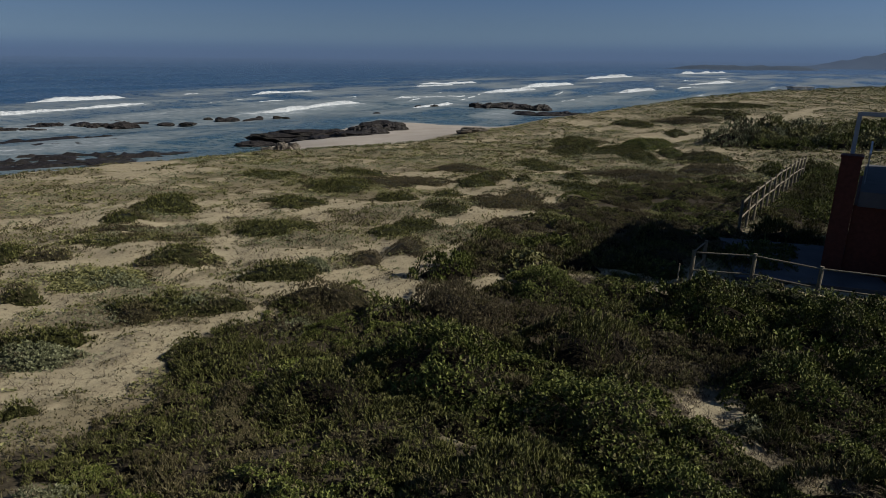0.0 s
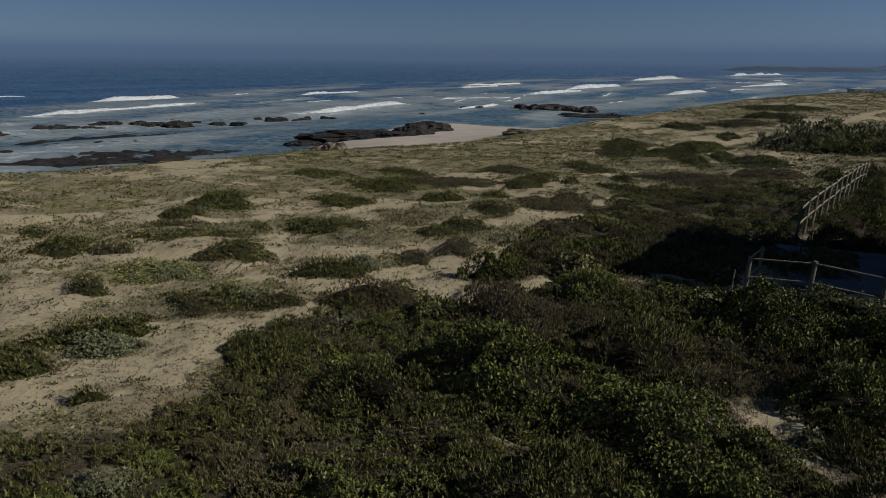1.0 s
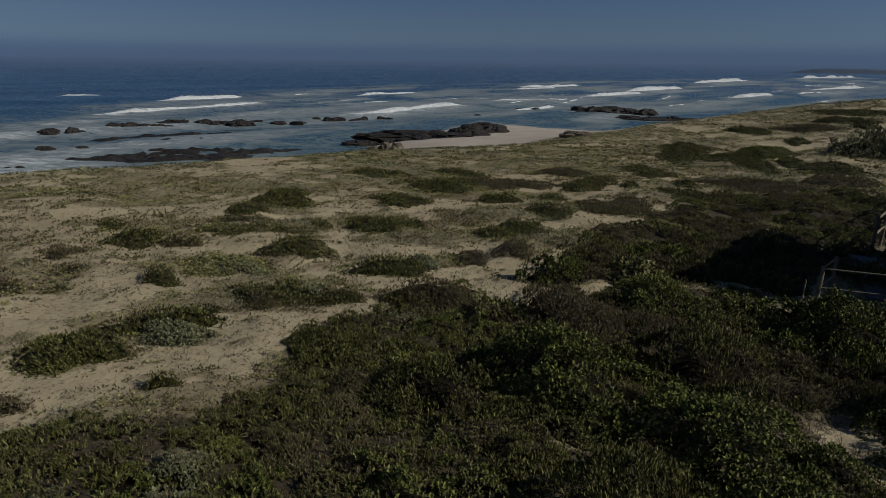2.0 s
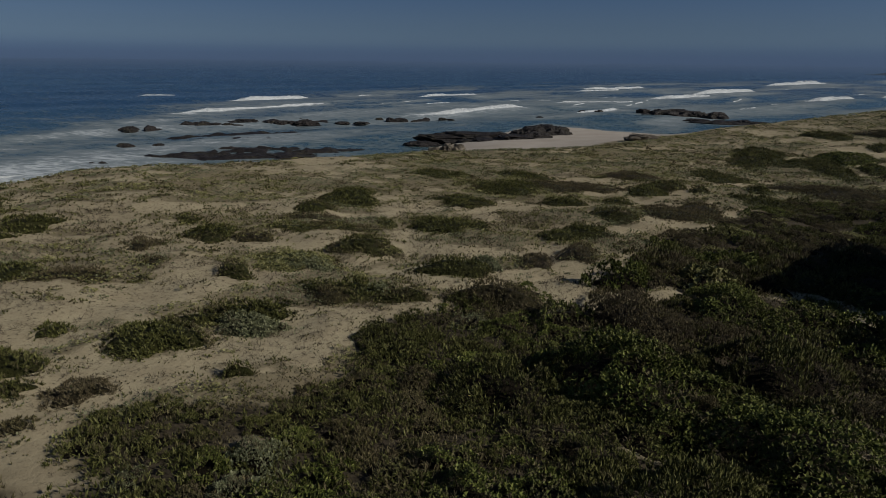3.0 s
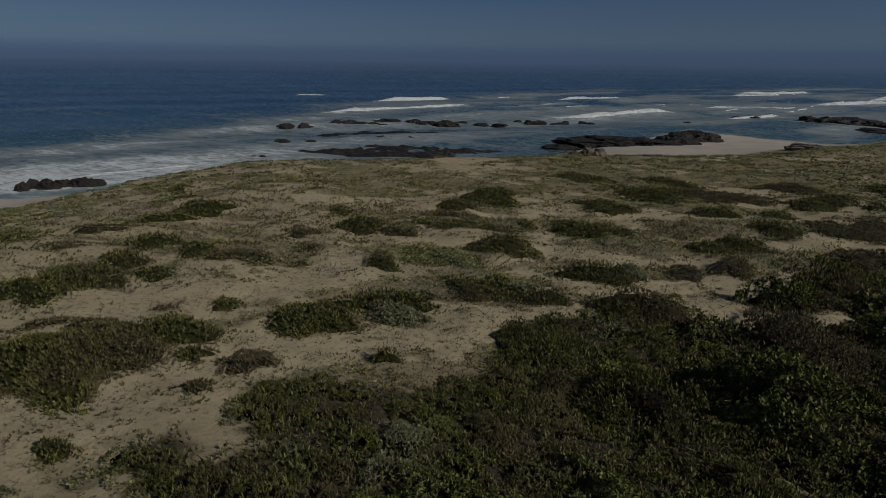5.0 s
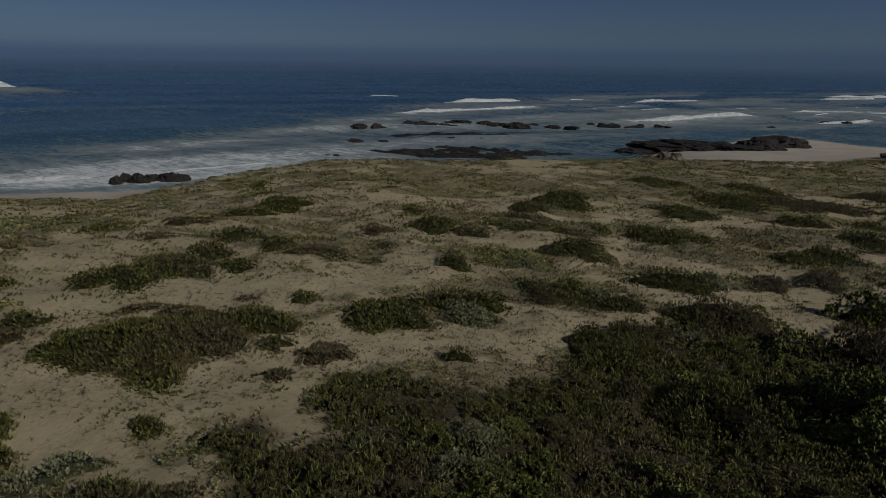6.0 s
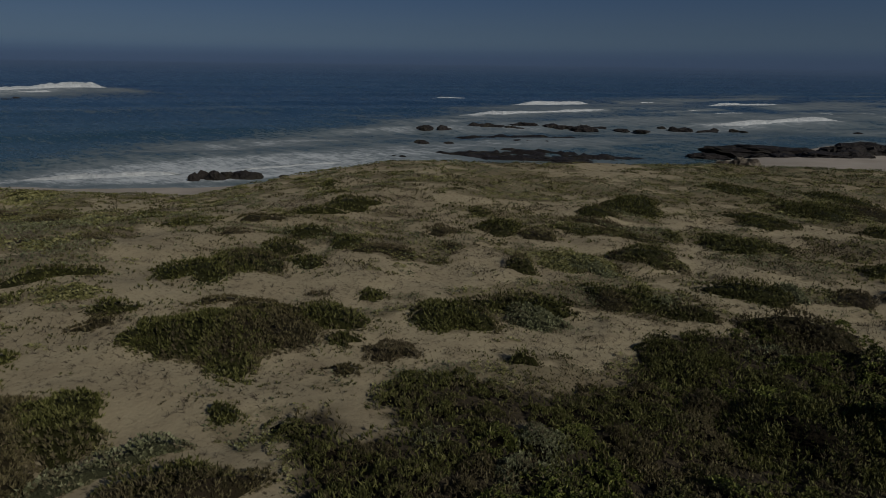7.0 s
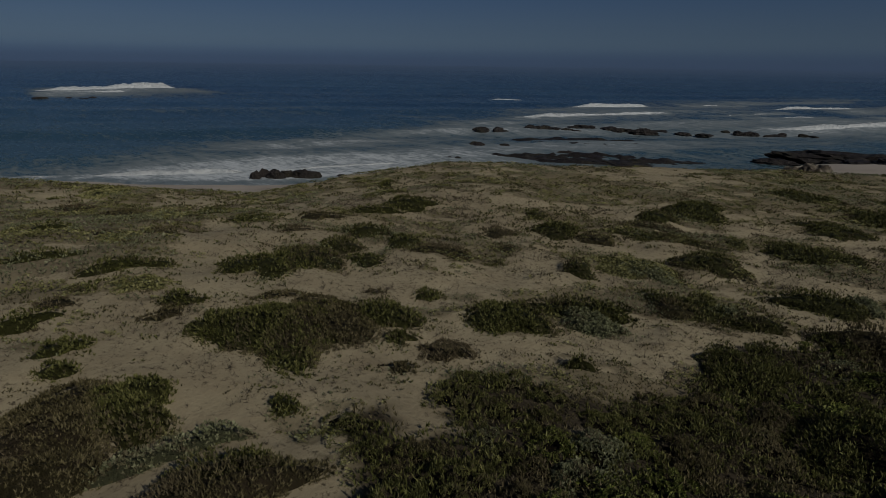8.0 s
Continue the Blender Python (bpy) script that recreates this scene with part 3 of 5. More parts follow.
LOOKS = {
    "g": "low dense shrub with small glossy green leaves",
    "d": "low dark olive-green heath shrub on the sand",
    "b": "low brownish heath shrub with dry twigs",
    "p": "low pale grey-green shrub with soft leaves",
    "y": "low yellowish dune cover",
}


def mat_plant(x, y, rx, ry, turn, h, kind):
    """A low spreading plant, its dome of leaves over a mass with shade put into its colour."""
    rng = np.random.default_rng(int(abs(x * 131 + y * 71) * 10))
    far = math.hypot(x, y)
    rim, top, dv, df = dome(40, 7, h, rng, 3.2, 0.42)
    c, s = math.cos(radians(turn)), math.sin(radians(turn))

    def lay(u, v, z):
        wx, wy = x + u * rx * c - v * ry * s, y + u * rx * s + v * ry * c
        return np.stack([wx, wy, height(wx, wy) + z], -1)

    h *= 0.85
    ob = new("shrub")
    ob.location = (x, y, height1(x, y))
    body = mesh_py("foliage_mass", lay(dv[:, 0], dv[:, 1], dv[:, 2] * 0.82 - 0.05) - np.array(ob.location), df, SHADED_MASS[kind])
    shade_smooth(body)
    size = float(np.clip(0.084 + 0.0028 * far, 0.11, 0.30))
    count = int(min(max(rx * ry * math.pi / (size * size * (0.065 if kind == "p" else 0.052 if far < 12.5 else 0.105 if far < 15 else 0.16)), 60), 7500))
    r, a = np.sqrt(rng.uniform(0, 1, count)) * 1.04, rng.uniform(0, 2 * math.pi, count)
    r = np.where(rng.random(count) < 0.24, rng.uniform(0.82, 1.16, count), r)
    u, v = r * rim(a) * np.cos(a), r * rim(a) * np.sin(a)
    z = np.where(r < 1, top(r, a), 0) * rng.uniform(0.72, 1.05, count)
    pts = lay(u, v, z - 0.30 * size)
    # the cushion is closed on top, with dark gaps between its tufts
    seed = int(abs(x * 37 + y * 11))
    tuft = fbm(pts[:, 0] * 0.9 / size, pts[:, 1] * 0.9 / size, seed, 1)
    keep = tuft + rng.normal(0, 0.10, count) > 0.26
    steep = np.clip(r, 0, 1)[:, None] ** 3 * 0.7
    ups = np.stack([np.cos(a + radians(turn)), np.sin(a + radians(turn)), 0 * a], -1) * steep + np.array([0, 0, 1.0]) + rng.normal(0, 0.20, (count, 3))
    dry = 0.30 + 0.55 * smooth((fbm(pts[:, 0] * 0.7, pts[:, 1] * 0.7, seed + 9, 3) - 0.42) * 4) + 0.15 * (r > 0.9)
    grown = foliage((pts - np.array(ob.location))[keep], ups[keep], (size * rng.uniform(0.6, 1.3, count))[keep], kind, rng, dry[keep], 0.82, 4 if far < 12.5 else 5)
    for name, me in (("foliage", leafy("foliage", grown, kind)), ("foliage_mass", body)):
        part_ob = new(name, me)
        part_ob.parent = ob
    return tagged(ob, LOOKS[kind], "shrub", "low shrubs on the dunes")


def shrub_template(kind, seed, count, size, leaves):
    """A rounded shrub one metre in radius, to be copied and scaled: shoots in tufts over a core coloured as in shade.
    """
    rng = np.random.default_rng(seed)
    rim, top, dv, df = dome(22, 6, 0.50, rng, 2.0, 0.30)
    n = count * 2
    r, a = np.sqrt(rng.uniform(0, 1, n)) * 1.06, rng.uniform(0, 2 * math.pi, n)
    px, py = r * rim(a) * np.cos(a), r * rim(a) * np.sin(a)
    tuft = fbm(px * 3.2 + 20, py * 3.2 + 20, seed, 2)
    keep = np.argsort(-tuft - rng.normal(0, 0.09, n))[:count]
    r, a, px, py, tuft = r[keep], a[keep], px[keep], py[keep], tuft[keep]
    pz = np.where(r < 1, top(r, a), 0) * rng.uniform(0.78, 1.02, count) + 0.30 * (tuft - 0.5) - 0.35 * size
    lean = np.stack([np.cos(a), np.sin(a), 0 * a], -1) * np.clip(r, 0, 1)[:, None] ** 2 * 0.45
    ups = lean + np.array([0.08, 0, 0.95]) + rng.normal(0, 0.20, (count, 3))
    dry = 0.25 + 0.55 * smooth((fbm(px * 1.6 + 40, py * 1.6 + 40, seed + 3, 3) - 0.42) * 4)
    grown = foliage(np.stack([px, py, pz], -1), ups, size * rng.uniform(0.55, 1.45, count), kind, rng, dry, 1.0, leaves)
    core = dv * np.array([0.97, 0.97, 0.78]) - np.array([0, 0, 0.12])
    return leafy("foliage", grown, kind), shade_smooth(mesh_py("foliage_mass", core, df, SHADED_TWIG)), grown, (core, df)


FINE = {k: [shrub_template(k, 100 + 10 * i + n, 1350, 0.116, 4) for n in range(3)] for i, k in enumerate("gdbpy")}
LARGE = {k: [shrub_template(k, 150 + 10 * i + n, 3200, 0.076, 4) for n in range(2)] for i, k in enumerate("gdb")}
COARSE = {k: [shrub_template(k, 200 + 10 * i + n, 520, 0.165, 4) for n in range(3)] for i, k in enumerate("gdbpy")}


def shrub(x, y, radius, tall, kind, rng):
    ob = new("shrub")
    ob.matrix_world = Matrix.LocRotScale((x, y, height1(x, y) - 0.06), Euler((rng.uniform(-0.08, 0.08), rng.uniform(-0.08, 0.08), rng.uniform(0, 6.28))), (radius, radius * rng.uniform(0.85, 1.15), radius * tall))
    forms = LARGE[kind] if radius > 1.15 and kind in LARGE else (FINE if math.hypot(x, y) < 13.0 else COARSE)[kind]
    leaves, twigs = forms[int(rng.integers(len(forms)))][:2]
    for name, me in (("foliage", leaves), ("foliage_mass", twigs)):
        part_ob = new(name, me)
        part_ob.parent = ob
    return tagged(ob, LOOKS[kind] + " in a dense thicket", "shrub", "shrubs of the thicket")


# outlines of the thickets on the plan
THICKETS = [
    [(-1.3, 13.6), (-2.6, 15.6), (-4.1, 13.4), (-5.3, 11.9), (-5.1, 9.8), (-5.6, 8.2), (-8.0, 6.8), (-8.4, 4.6), (-6.6, 3.2), (-3.5, 2.6), (3.0, 3.0), (9.5, 4.6), (12.4, 8.0), (13.6, 14.2), (10.2, 15.4), (8.8, 16.3), (7.6, 16.5), (5.2, 18.2), (2.0, 16.4), (0.2, 15.2)],
    [(-0.3, 16.6), (2.0, 17.2), (5.0, 18.6), (7.0, 19.0), (8.6, 20.2), (11.0, 23.0), (14.5, 27.8), (19.5, 34.5), (15.5, 37.0), (10.0, 35.0), (5.0, 28.5), (1.8, 23.2)],
    [(9.0, 18.2), (11.2, 19.2), (16.5, 26.0), (24.0, 36.0), (27.0, 44.0), (22.0, 42.0), (20.2, 35.0), (15.0, 28.0), (11.8, 23.2), (9.2, 20.4)],
    [(25.2, 57.0), (28.5, 54.5), (33.0, 52.5), (39.0, 52.0), (50.0, 57.0), (54.0, 64.0), (46.0, 66.0), (36.0, 64.0), (28.5, 62.0)],
]
TALL = (1.0, 1.25, 1.6, 3.0)


def in_polygon(x, y, poly):
    out = np.zeros(np.shape(x), bool)
    for (ax, ay), (bx, by) in zip(poly, poly[1:] + poly[:1]):
        cross = ((ay > y) != (by > y)) & (x < (bx - ax) * (y - ay) / (by - ay + 1e-12) + ax)
        out ^= cross
    return out


def joined_shrubs(rows, kind):
    """The farther shrubs of the thickets, too many to tell apart, as one object of leaves and one of the shade-coloured
    mass under them.
    """
    rng = np.random.default_rng(ord(kind))
    leaves, tones, wilts, mass, faces, at = [], [], [], [], [], 0
    for x, y, radius, tall in rows:
        grown, (core, fan) = COARSE[kind][int(rng.integers(3))][2:]
        t = rng.uniform(0, 6.28)
        turn = np.array([[math.cos(t), math.sin(t), 0], [-math.sin(t), math.cos(t), 0], [0, 0, 1]])
        foot = np.array([x, y, height1(x, y) - 0.06])
        size = np.array([radius, radius, radius * tall])
        leaves.append(grown[0] * size @ turn + foot)
        tones.append(grown[2])
        wilts.append(grown[3])
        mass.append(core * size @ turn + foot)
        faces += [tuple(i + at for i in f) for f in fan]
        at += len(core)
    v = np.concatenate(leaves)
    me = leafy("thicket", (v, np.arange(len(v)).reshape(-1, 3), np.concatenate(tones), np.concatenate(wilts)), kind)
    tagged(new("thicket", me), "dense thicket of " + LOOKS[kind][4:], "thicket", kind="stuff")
    me = shade_smooth(mesh_py("thicket_mass", np.concatenate(mass), faces, SHADED_TWIG))
    tagged(new("thicket_mass", me), "twigs inside the thicket, coloured dark as in shade", "thicket", kind="stuff")


def plant_thickets():
    rng = np.random.default_rng(5)
    placed, far = [], {k: [] for k in "gdbpy"}
    for n, poly in enumerate(THICKETS):
        px, py = [p[0] for p in poly], [p[1] for p in poly]
        tries = (5200, 3000, 2500, 1200)[n]
        xs, ys = rng.uniform(min(px), max(px), tries), rng.uniform(min(py), max(py), tries)
        ok = in_polygon(xs + 0.5 * (vnoise(xs, ys, 3) - 0.5), ys, poly)
        for k, (x, y) in enumerate(zip(xs[ok], ys[ok])):
            # a few broad billowing shrubs first, then smaller ones between them
            broad = n == 0 and k < 260 and x > -3.0 and math.hypot(x, y) < 17
            radius = rng.uniform(1.2, 1.75) if broad else rng.uniform(0.45, 0.95) * (1.0, 1.1, 1.0, 2.4)[n]
            sparse = n == 0 and x < -3.5 + 1.5 * math.sin(y)
            if sparse:
                radius *= 0.70
            if any((x - px) ** 2 + (y - py) ** 2 < ((0.80 if broad else 0.56) * (radius + pr)) ** 2 for px, py, pr in placed):
                continue
            q = (0.75 if broad else 0.35) * radius
            if openness(x + np.array([0, q, -q, 0, 0]), y + np.array([0, 0, 0, q, -q])).max() > 0.5:
                continue
            placed.append((x, y, radius))
            tone = fbm(np.array([x * 0.3]), np.array([y * 0.3]), 87, 3)[0] + rng.uniform(-0.10, 0.10)
            kind = "g" if tone > 0.47 else "d" if tone > 0.36 else "b"
            if sparse:
                pick = rng.random()
                kind = "d" if pick < 0.46 else "b" if pick < 0.70 else "p" if pick < 0.82 else "g"
            elif n == 0 and x < -1.2 and tone < 0.56:
                pick = rng.random()
                kind = "d" if pick < 0.50 else "b" if pick < 0.70 else "p" if pick < 0.78 else "g"
            elif n == 0 and x > 4 and y < 10.5:
                pick = rng.random()
                kind = "b" if pick < 0.25 else "d" if pick < 0.6 else "g"
            elif n == 3:
                kind = ("g", "y", "y", "p")[int(rng.integers(4))]
            elif n == 1:
                pick = rng.random()
                kind = "d" if pick < 0.45 else "g" if pick < 0.62 else "y" if pick < 0.68 else "b"
            tall = rng.uniform(0.65, 1.15) * TALL[n] * (0.75 if n == 1 and y > 24 else 1.45 if n == 0 and x > 5.5 else 1.0)
            if broad:
                kind = kind if kind in "gdb" else "d"
                tall = rng.uniform(0.95, 1.25) * (1.2 if x > 5.5 else 1.0)
            if broad or math.hypot(x, y) < 15.5 and n == 0:
                shrub(x, y, radius, tall, kind, rng)
            else:
                far[kind].append((x, y, radius, tall / (1.9 if n == 3 else 1.0)))
    for kind, rows in far.items():
        if rows:
            joined_shrubs(rows, kind)


def in_thicket(x, y):
    out = in_polygon(x, y, THICKETS[0])
    for poly in THICKETS[1:]:
        out |= in_polygon(x, y, poly)
    return out


def growth(x, y):
    """How readily low plants cover the sand: patches drawn out by the wind, above 0.5 where they grow."""
    c, s = math.cos(radians(35)), math.sin(radians(35))
    u, v = x * c + y * s, -x * s + y * c
    large = fbm(u * 0.10, v * 0.17, 51, 3)
    patch = fbm(u * 0.42, v * 0.85, 57, 3)
    small = fbm(u * 1.5, v * 2.8, 59, 3)
    return 0.30 * large + 0.45 * patch + 0.25 * small


def cover_share(x, y):
    """The cut of growth() above which the sand is covered: sparse close by, dense towards the brow and the far dunes."""
    d = np.hypot(x, y)
    cut = np.interp(d, (5, 10, 16, 24, 40, 90, 200), (0.580, 0.545, 0.505, 0.476, 0.456, 0.445, 0.44))
    return cut + 0.30 * openness(x, y) - 0.02 * smooth((x + 6) / 20) + 0.040 * smooth((-9 - x) / 10) * smooth((y - 6) / 6) - 0.035 * smooth((-10 - x) / 3) * smooth((7 - y) / 4)


def creeping(kinds, tries, x0, x1, y0, y1, least, most, seed, flat, reach=2.0):
    """Low plants over the sand, shoot by shoot, one object for each kind; kinds: their letters and the top of their share of the tone map."""
    rng = np.random.default_rng(seed)
    x, y = rng.uniform(x0, x1, tries), rng.uniform(y0, y1, tries)
    d = np.hypot(x, y)
    one = 0.048 + 0.0036 * d
    # as many shoots to the square metre as their size wants
    ok = (d > least) & (d < most) & (rng.random(tries) < ((0.048 + 0.0036 * least) / one) ** 2)
    x, y, one = x[ok], y[ok], one[ok]
    ok = (seaward(x, y) < reach) & ~in_thicket(x, y)
    x, y, one = x[ok], y[ok], one[ok]
    over = growth(x, y) - cover_share(x, y)
    ok = over + rng.normal(0, 0.012, len(x)) > 0
    x, y, one, over = x[ok], y[ok], one[ok], over[ok]
    tone = fbm(x * 0.55, y * 0.55, 83, 3) * 0.7 + fbm(x * 0.16, y * 0.16, 89, 2) * 0.3 + rng.normal(0, 0.035, len(x)) + 0.02 + 0.09 * smooth((np.hypot(x, y) - 15) / 20)
    low = 0.0
    for kind, high in kinds:
        ok = (tone >= low) & (tone < high)
        low, n = high, int(ok.sum())
        if not n:
            continue
        px, py, size, more = x[ok], y[ok], one[ok], over[ok]
        pz = height(px, py) + 0.10 * smooth(more / 0.06) * rng.uniform(0.3, 1.0, n) - 0.16 * flat * size
        ups = np.array([0, 0, 1.0]) + rng.normal(0, 0.28, (n, 3))
        grown = foliage(np.stack([px, py, pz], -1), ups, size * rng.uniform(0.6, 1.35, n), kind, rng, 0.62 - 0.35 * smooth(more / 0.05), flat, 4)
        tagged(new("dune_cover", leafy("dune_cover", grown, kind)), CREEPERS[kind], "plants", kind="stuff")


def small_clumps(tries, x0, x1, y0, y1, least, most, share, seed):
    """Small low clumps scattered over the sand, shoot by shoot, one object for each kind."""
    rng = np.random.default_rng(seed)
    x, y = rng.uniform(x0, x1, tries), rng.uniform(y0, y1, tries)
    d = np.hypot(x, y)
    many = fbm(x * 0.35, y * 0.35, seed, 3)
    ok = (d > least) & (d < most) & (seaward(x, y) < 3.0) & ~in_thicket(x, y) & (many > share + rng.normal(0, 0.05, tries)) & (openness(x, y) < rng.uniform(0.0, 1.6, tries))
    x, y, d = x[ok], y[ok], d[ok]
    pick = rng.random(len(x))
    for kind, low, high in (("b", 0.0, 0.40), ("d", 0.40, 0.80), ("p", 0.80, 0.90), ("y", 0.90, 1.0)):
        sel = (pick >= low) & (pick < high)
        cx, cy, far = x[sel], y[sel], d[sel]
        radius = 0.05 + 0.30 * rng.uniform(0, 1, len(cx)) ** 2.2
        one = 0.045 + 0.0032 * far
        each = np.clip(radius**2 * 3.14 / (one**2 * 0.35), 3, 16).astype(int)
        cx, cy, radius, one = (np.repeat(q, each) for q in (cx, cy, radius, one))
        r, a = np.sqrt(rng.uniform(0, 1, len(cx))), rng.uniform(0, 6.283, len(cx))
        u, v = r * radius * 1.5 * np.cos(a), r * radius * 0.8 * np.sin(a)
        px, py = cx + u * 0.82 - v * 0.57, cy + u * 0.57 + v * 0.82
        pz = height(px, py) + (1 - r**2) * radius * 0.25 - 0.2 * one
        ups = np.stack([np.cos(a) * r * 0.4, np.sin(a) * r * 0.4, np.ones(len(a))], -1) + rng.normal(0, 0.22, (len(a), 3))
        grown = foliage(np.stack([px, py, pz], -1), ups, one * rng.uniform(0.7, 1.3, len(a)), kind, rng, None, 0.8, 5)
        tagged(new("dune_tufts", leafy("dune_tufts", grown, kind)), "small low tufts scattered over the dune sand", "plants", kind="stuff")


CREEPERS = {
    "b": "brown twiggy creepers over the dune sand",
    "d": "dark olive creepers over the dune sand",
    "y": "yellowish creeping plants over the dune sand",
    "p": "pale grey-green creepers over the dune sand",
}


def litter(tries, x0, x1, y0, y1, share, small, large, label, seed, least=4.0, most=26.0):
    """Dry twigs lying on the open sand, joined as one object."""
    rng = np.random.default_rng(seed)
    x, y = rng.uniform(x0, x1, tries), rng.uniform(y0, y1, tries)
    d = np.hypot(x, y)
    field = fbm(x * 0.5, y * 0.5, 97, 3) * 0.6 + fbm(x * 2.2, y * 2.2, 99, 3) * 0.4
    ok = (d > least) & (d < most) & (field + rng.normal(0, 0.03, tries) > share) & (~in_thicket(x, y) | (openness(x, y) > 0.2))
    x, y = x[ok], y[ok]
    ups = np.array([0, 0, 1.0]) + rng.normal(0, 0.3, (len(x), 3))
    size = rng.uniform(small, large, len(x)) * (0.6 + 0.045 * np.hypot(x, y))
    grown = foliage(np.stack([x, y, height(x, y) - 0.01], -1), ups, size, "t", rng)
    return tagged(new("dune_litter", leafy("dune_litter", grown, "t")), label, "twigs", kind="stuff")


def undergrowth():
    """Low shoots that fill the ground between the shrubs of the thicket."""
    rng = np.random.default_rng(77)
    n = 60000
    x, y = rng.uniform(-9, 12.5, n), rng.uniform(2.4, 22, n)
    ok = in_thicket(x, y) & (openness(x, y) < rng.uniform(0, 0.8, n)) & (np.hypot(x, y) > 5)
    x, y = x[ok], y[ok]
    for kind, share in (("b", 0), ("d", 1)):
        sel = (fbm(x * 0.6, y * 0.6, 133, 3) > 0.47) == bool(share)
        px, py = x[sel], y[sel]
        pz = height(px, py) + 0.16 * fbm(px * 1.5, py * 1.5, 141, 3)
        ups = np.array([0, 0, 1.0]) + rng.normal(0, 0.35, (len(px), 3))
        grown = foliage(np.stack([px, py, pz], -1), ups, rng.uniform(0.08, 0.16, len(px)), kind, rng, None, 1.0, 4)
        tagged(new("undergrowth", leafy("undergrowth", grown, kind)), "low tangled shoots on the ground under the shrubs", "plants", kind="stuff")


# ---- fence ----
def pole(bm, a, b, r, sides=9):
    """A round pole between two places, slightly tapered and uneven."""
    a, b = Vector(a), Vector(b)
    q = (b - a).to_track_quat("Z", "Y")
    rings = []
    for k in range(5):
        f = k / 4
        p = a.lerp(b, f) + Vector((noise.noise(a * 3 + Vector((f * 2, 0, 0))), noise.noise(b * 3 + Vector((0, f * 2, 0))), 0)) * r * 0.25
        rr = r * (1.06 - 0.12 * f)
        rings.append([bm.verts.new(p + q @ Vector((rr * math.cos(t * 2 * math.pi / sides), rr * math.sin(t * 2 * math.pi / sides), 0))) for t in range(sides)])
    for lo, hi in zip(rings, rings[1:]):
        for t in range(sides):
            bm.faces.new((lo[t], lo[(t + 1) % sides], hi[(t + 1) % sides], hi[t]))
    bm.faces.new(rings[0][::-1])
    bm.faces.new(rings[-1])


def part(name, bm, material, parent, label=""):
    me = bpy.data.meshes.new(name)
    bmesh.ops.recalc_face_normals(bm, faces=bm.faces[:])
    bm.to_mesh(me)
    bm.free()
    me.materials.append(material)
    ob = new(name, me)
    ob.parent = parent
    ob.matrix_parent_inverse = parent.matrix_world.inverted()
    if label:
        ob["label"] = label
    return ob


def fence(places, tall, label, rails=(0.94, 0.45), thick=0.030):
    ob = new("pole_fence")
    ob.location = (*places[0], height1(*places[0]))
    bpy.context.view_layer.update()
    tops = []
    for x, y in places:
        z = height1(x, y)
        bm = bmesh.new()
        pole(bm, (x, y, z - 0.3), (x + 0.02, y, z + tall), 0.055)
        part("post", bm, WOOD, ob)
        tops.append(Vector((x, y, z)))
    for a, b in zip(tops, tops[1:]):
        for share in rails:
            bm = bmesh.new()
            pole(bm, a + Vector((0, 0, tall * share)), b + Vector((0, 0, tall * share)), thick)
            part("rail", bm, WOOD, ob)
    return tagged(ob, label, "fence")


def box(bm, x0, x1, y0, y1, z0, z1, bevel=0.0):
    m = Matrix.LocRotScale(((x0 + x1) / 2, (y0 + y1) / 2, (z0 + z1) / 2), None, (x1 - x0, y1 - y0, z1 - z0))
    made = bmesh.ops.create_cube(bm, size=1.0, matrix=m)
    if bevel:
        edges = list({e for v in made["verts"] for e in v.link_edges})
        bmesh.ops.bevel(bm, geom=edges, offset=bevel, segments=2, affect="EDGES")


# open sand among the plants
bare(-12.1, 2.8, 1.02, 0.99, 72)
bare(-10.1, 3.0, 0.60, 0.86, 66)
bare(-7.7, 3.2, 0.38, 0.61, 58)
bare(-17.4, 6.5, 0.70, 2.59, 66)
bare(-12.0, 10.6, 1.95, 1.27, 43)
bare(-11.1, 13.4, 0.74, 1.30, 35)
bare(-12.9, 8.1, 1.55, 0.64, 53)
bare(-8.4, 8.1, 1.71, 0.60, 39)
bare(-7.9, 9.9, 0.75, 0.42, 32)
bare(-6.7, 11.0, 0.77, 0.49, 25)
bare(-7.3, 5.5, 0.22, 0.30, 44)
bare(-5.4, 6.8, 0.20, 0.17, 29)
bare(-4.0, 15.7, 0.96, 0.60, 9)
bare(-5.5, 18.4, 2.05, 0.72, 12)
bare(-7.3, 20.3, 0.62, 0.75, 16)
bare(-9.1, 4.8, 0.70, 0.26, 54)
bare(-13.0, 9.6, 1.50, 1.33, 51)
bare(-7.5, 9.7, 1.20, 0.60, 34)
bare(-1.3, 15.4, 0.64, 1.32, 2)
bare(-2.2, 19.4, 0.67, 1.49, 4)
bare(-9.2, 7.7, 0.81, 1.16, 47)
bare(-7.4, 5.0, 0.16, 0.20, 51)
bare(-5.5, 7.0, 0.20, 0.15, 33)
bare(0.4, 8.6, 0.25, 0.25, -7)
bare(2.6, 9.5, 0.76, 0.26, -19)
bare(3.5, 18.1, 0.32, 1.00, -13)
bare(4.7, 9.9, 0.68, 0.79, -25)
bare(2.7, 9.5, 0.63, 0.26, -16)
bare(4.9, 8.6, 0.45, 0.30, -30)
bare(3.5, 18.1, 0.28, 0.79, -11)
bare(6.3, 16.8, 0.60, 0.66, -21)
bare(2.3, 25.9, 1.81, 0.70, -5)
bare(2.6, 33.1, 1.53, 1.10, -4)
bare(23.0, 65.6, 3.2, 2.6, -19)
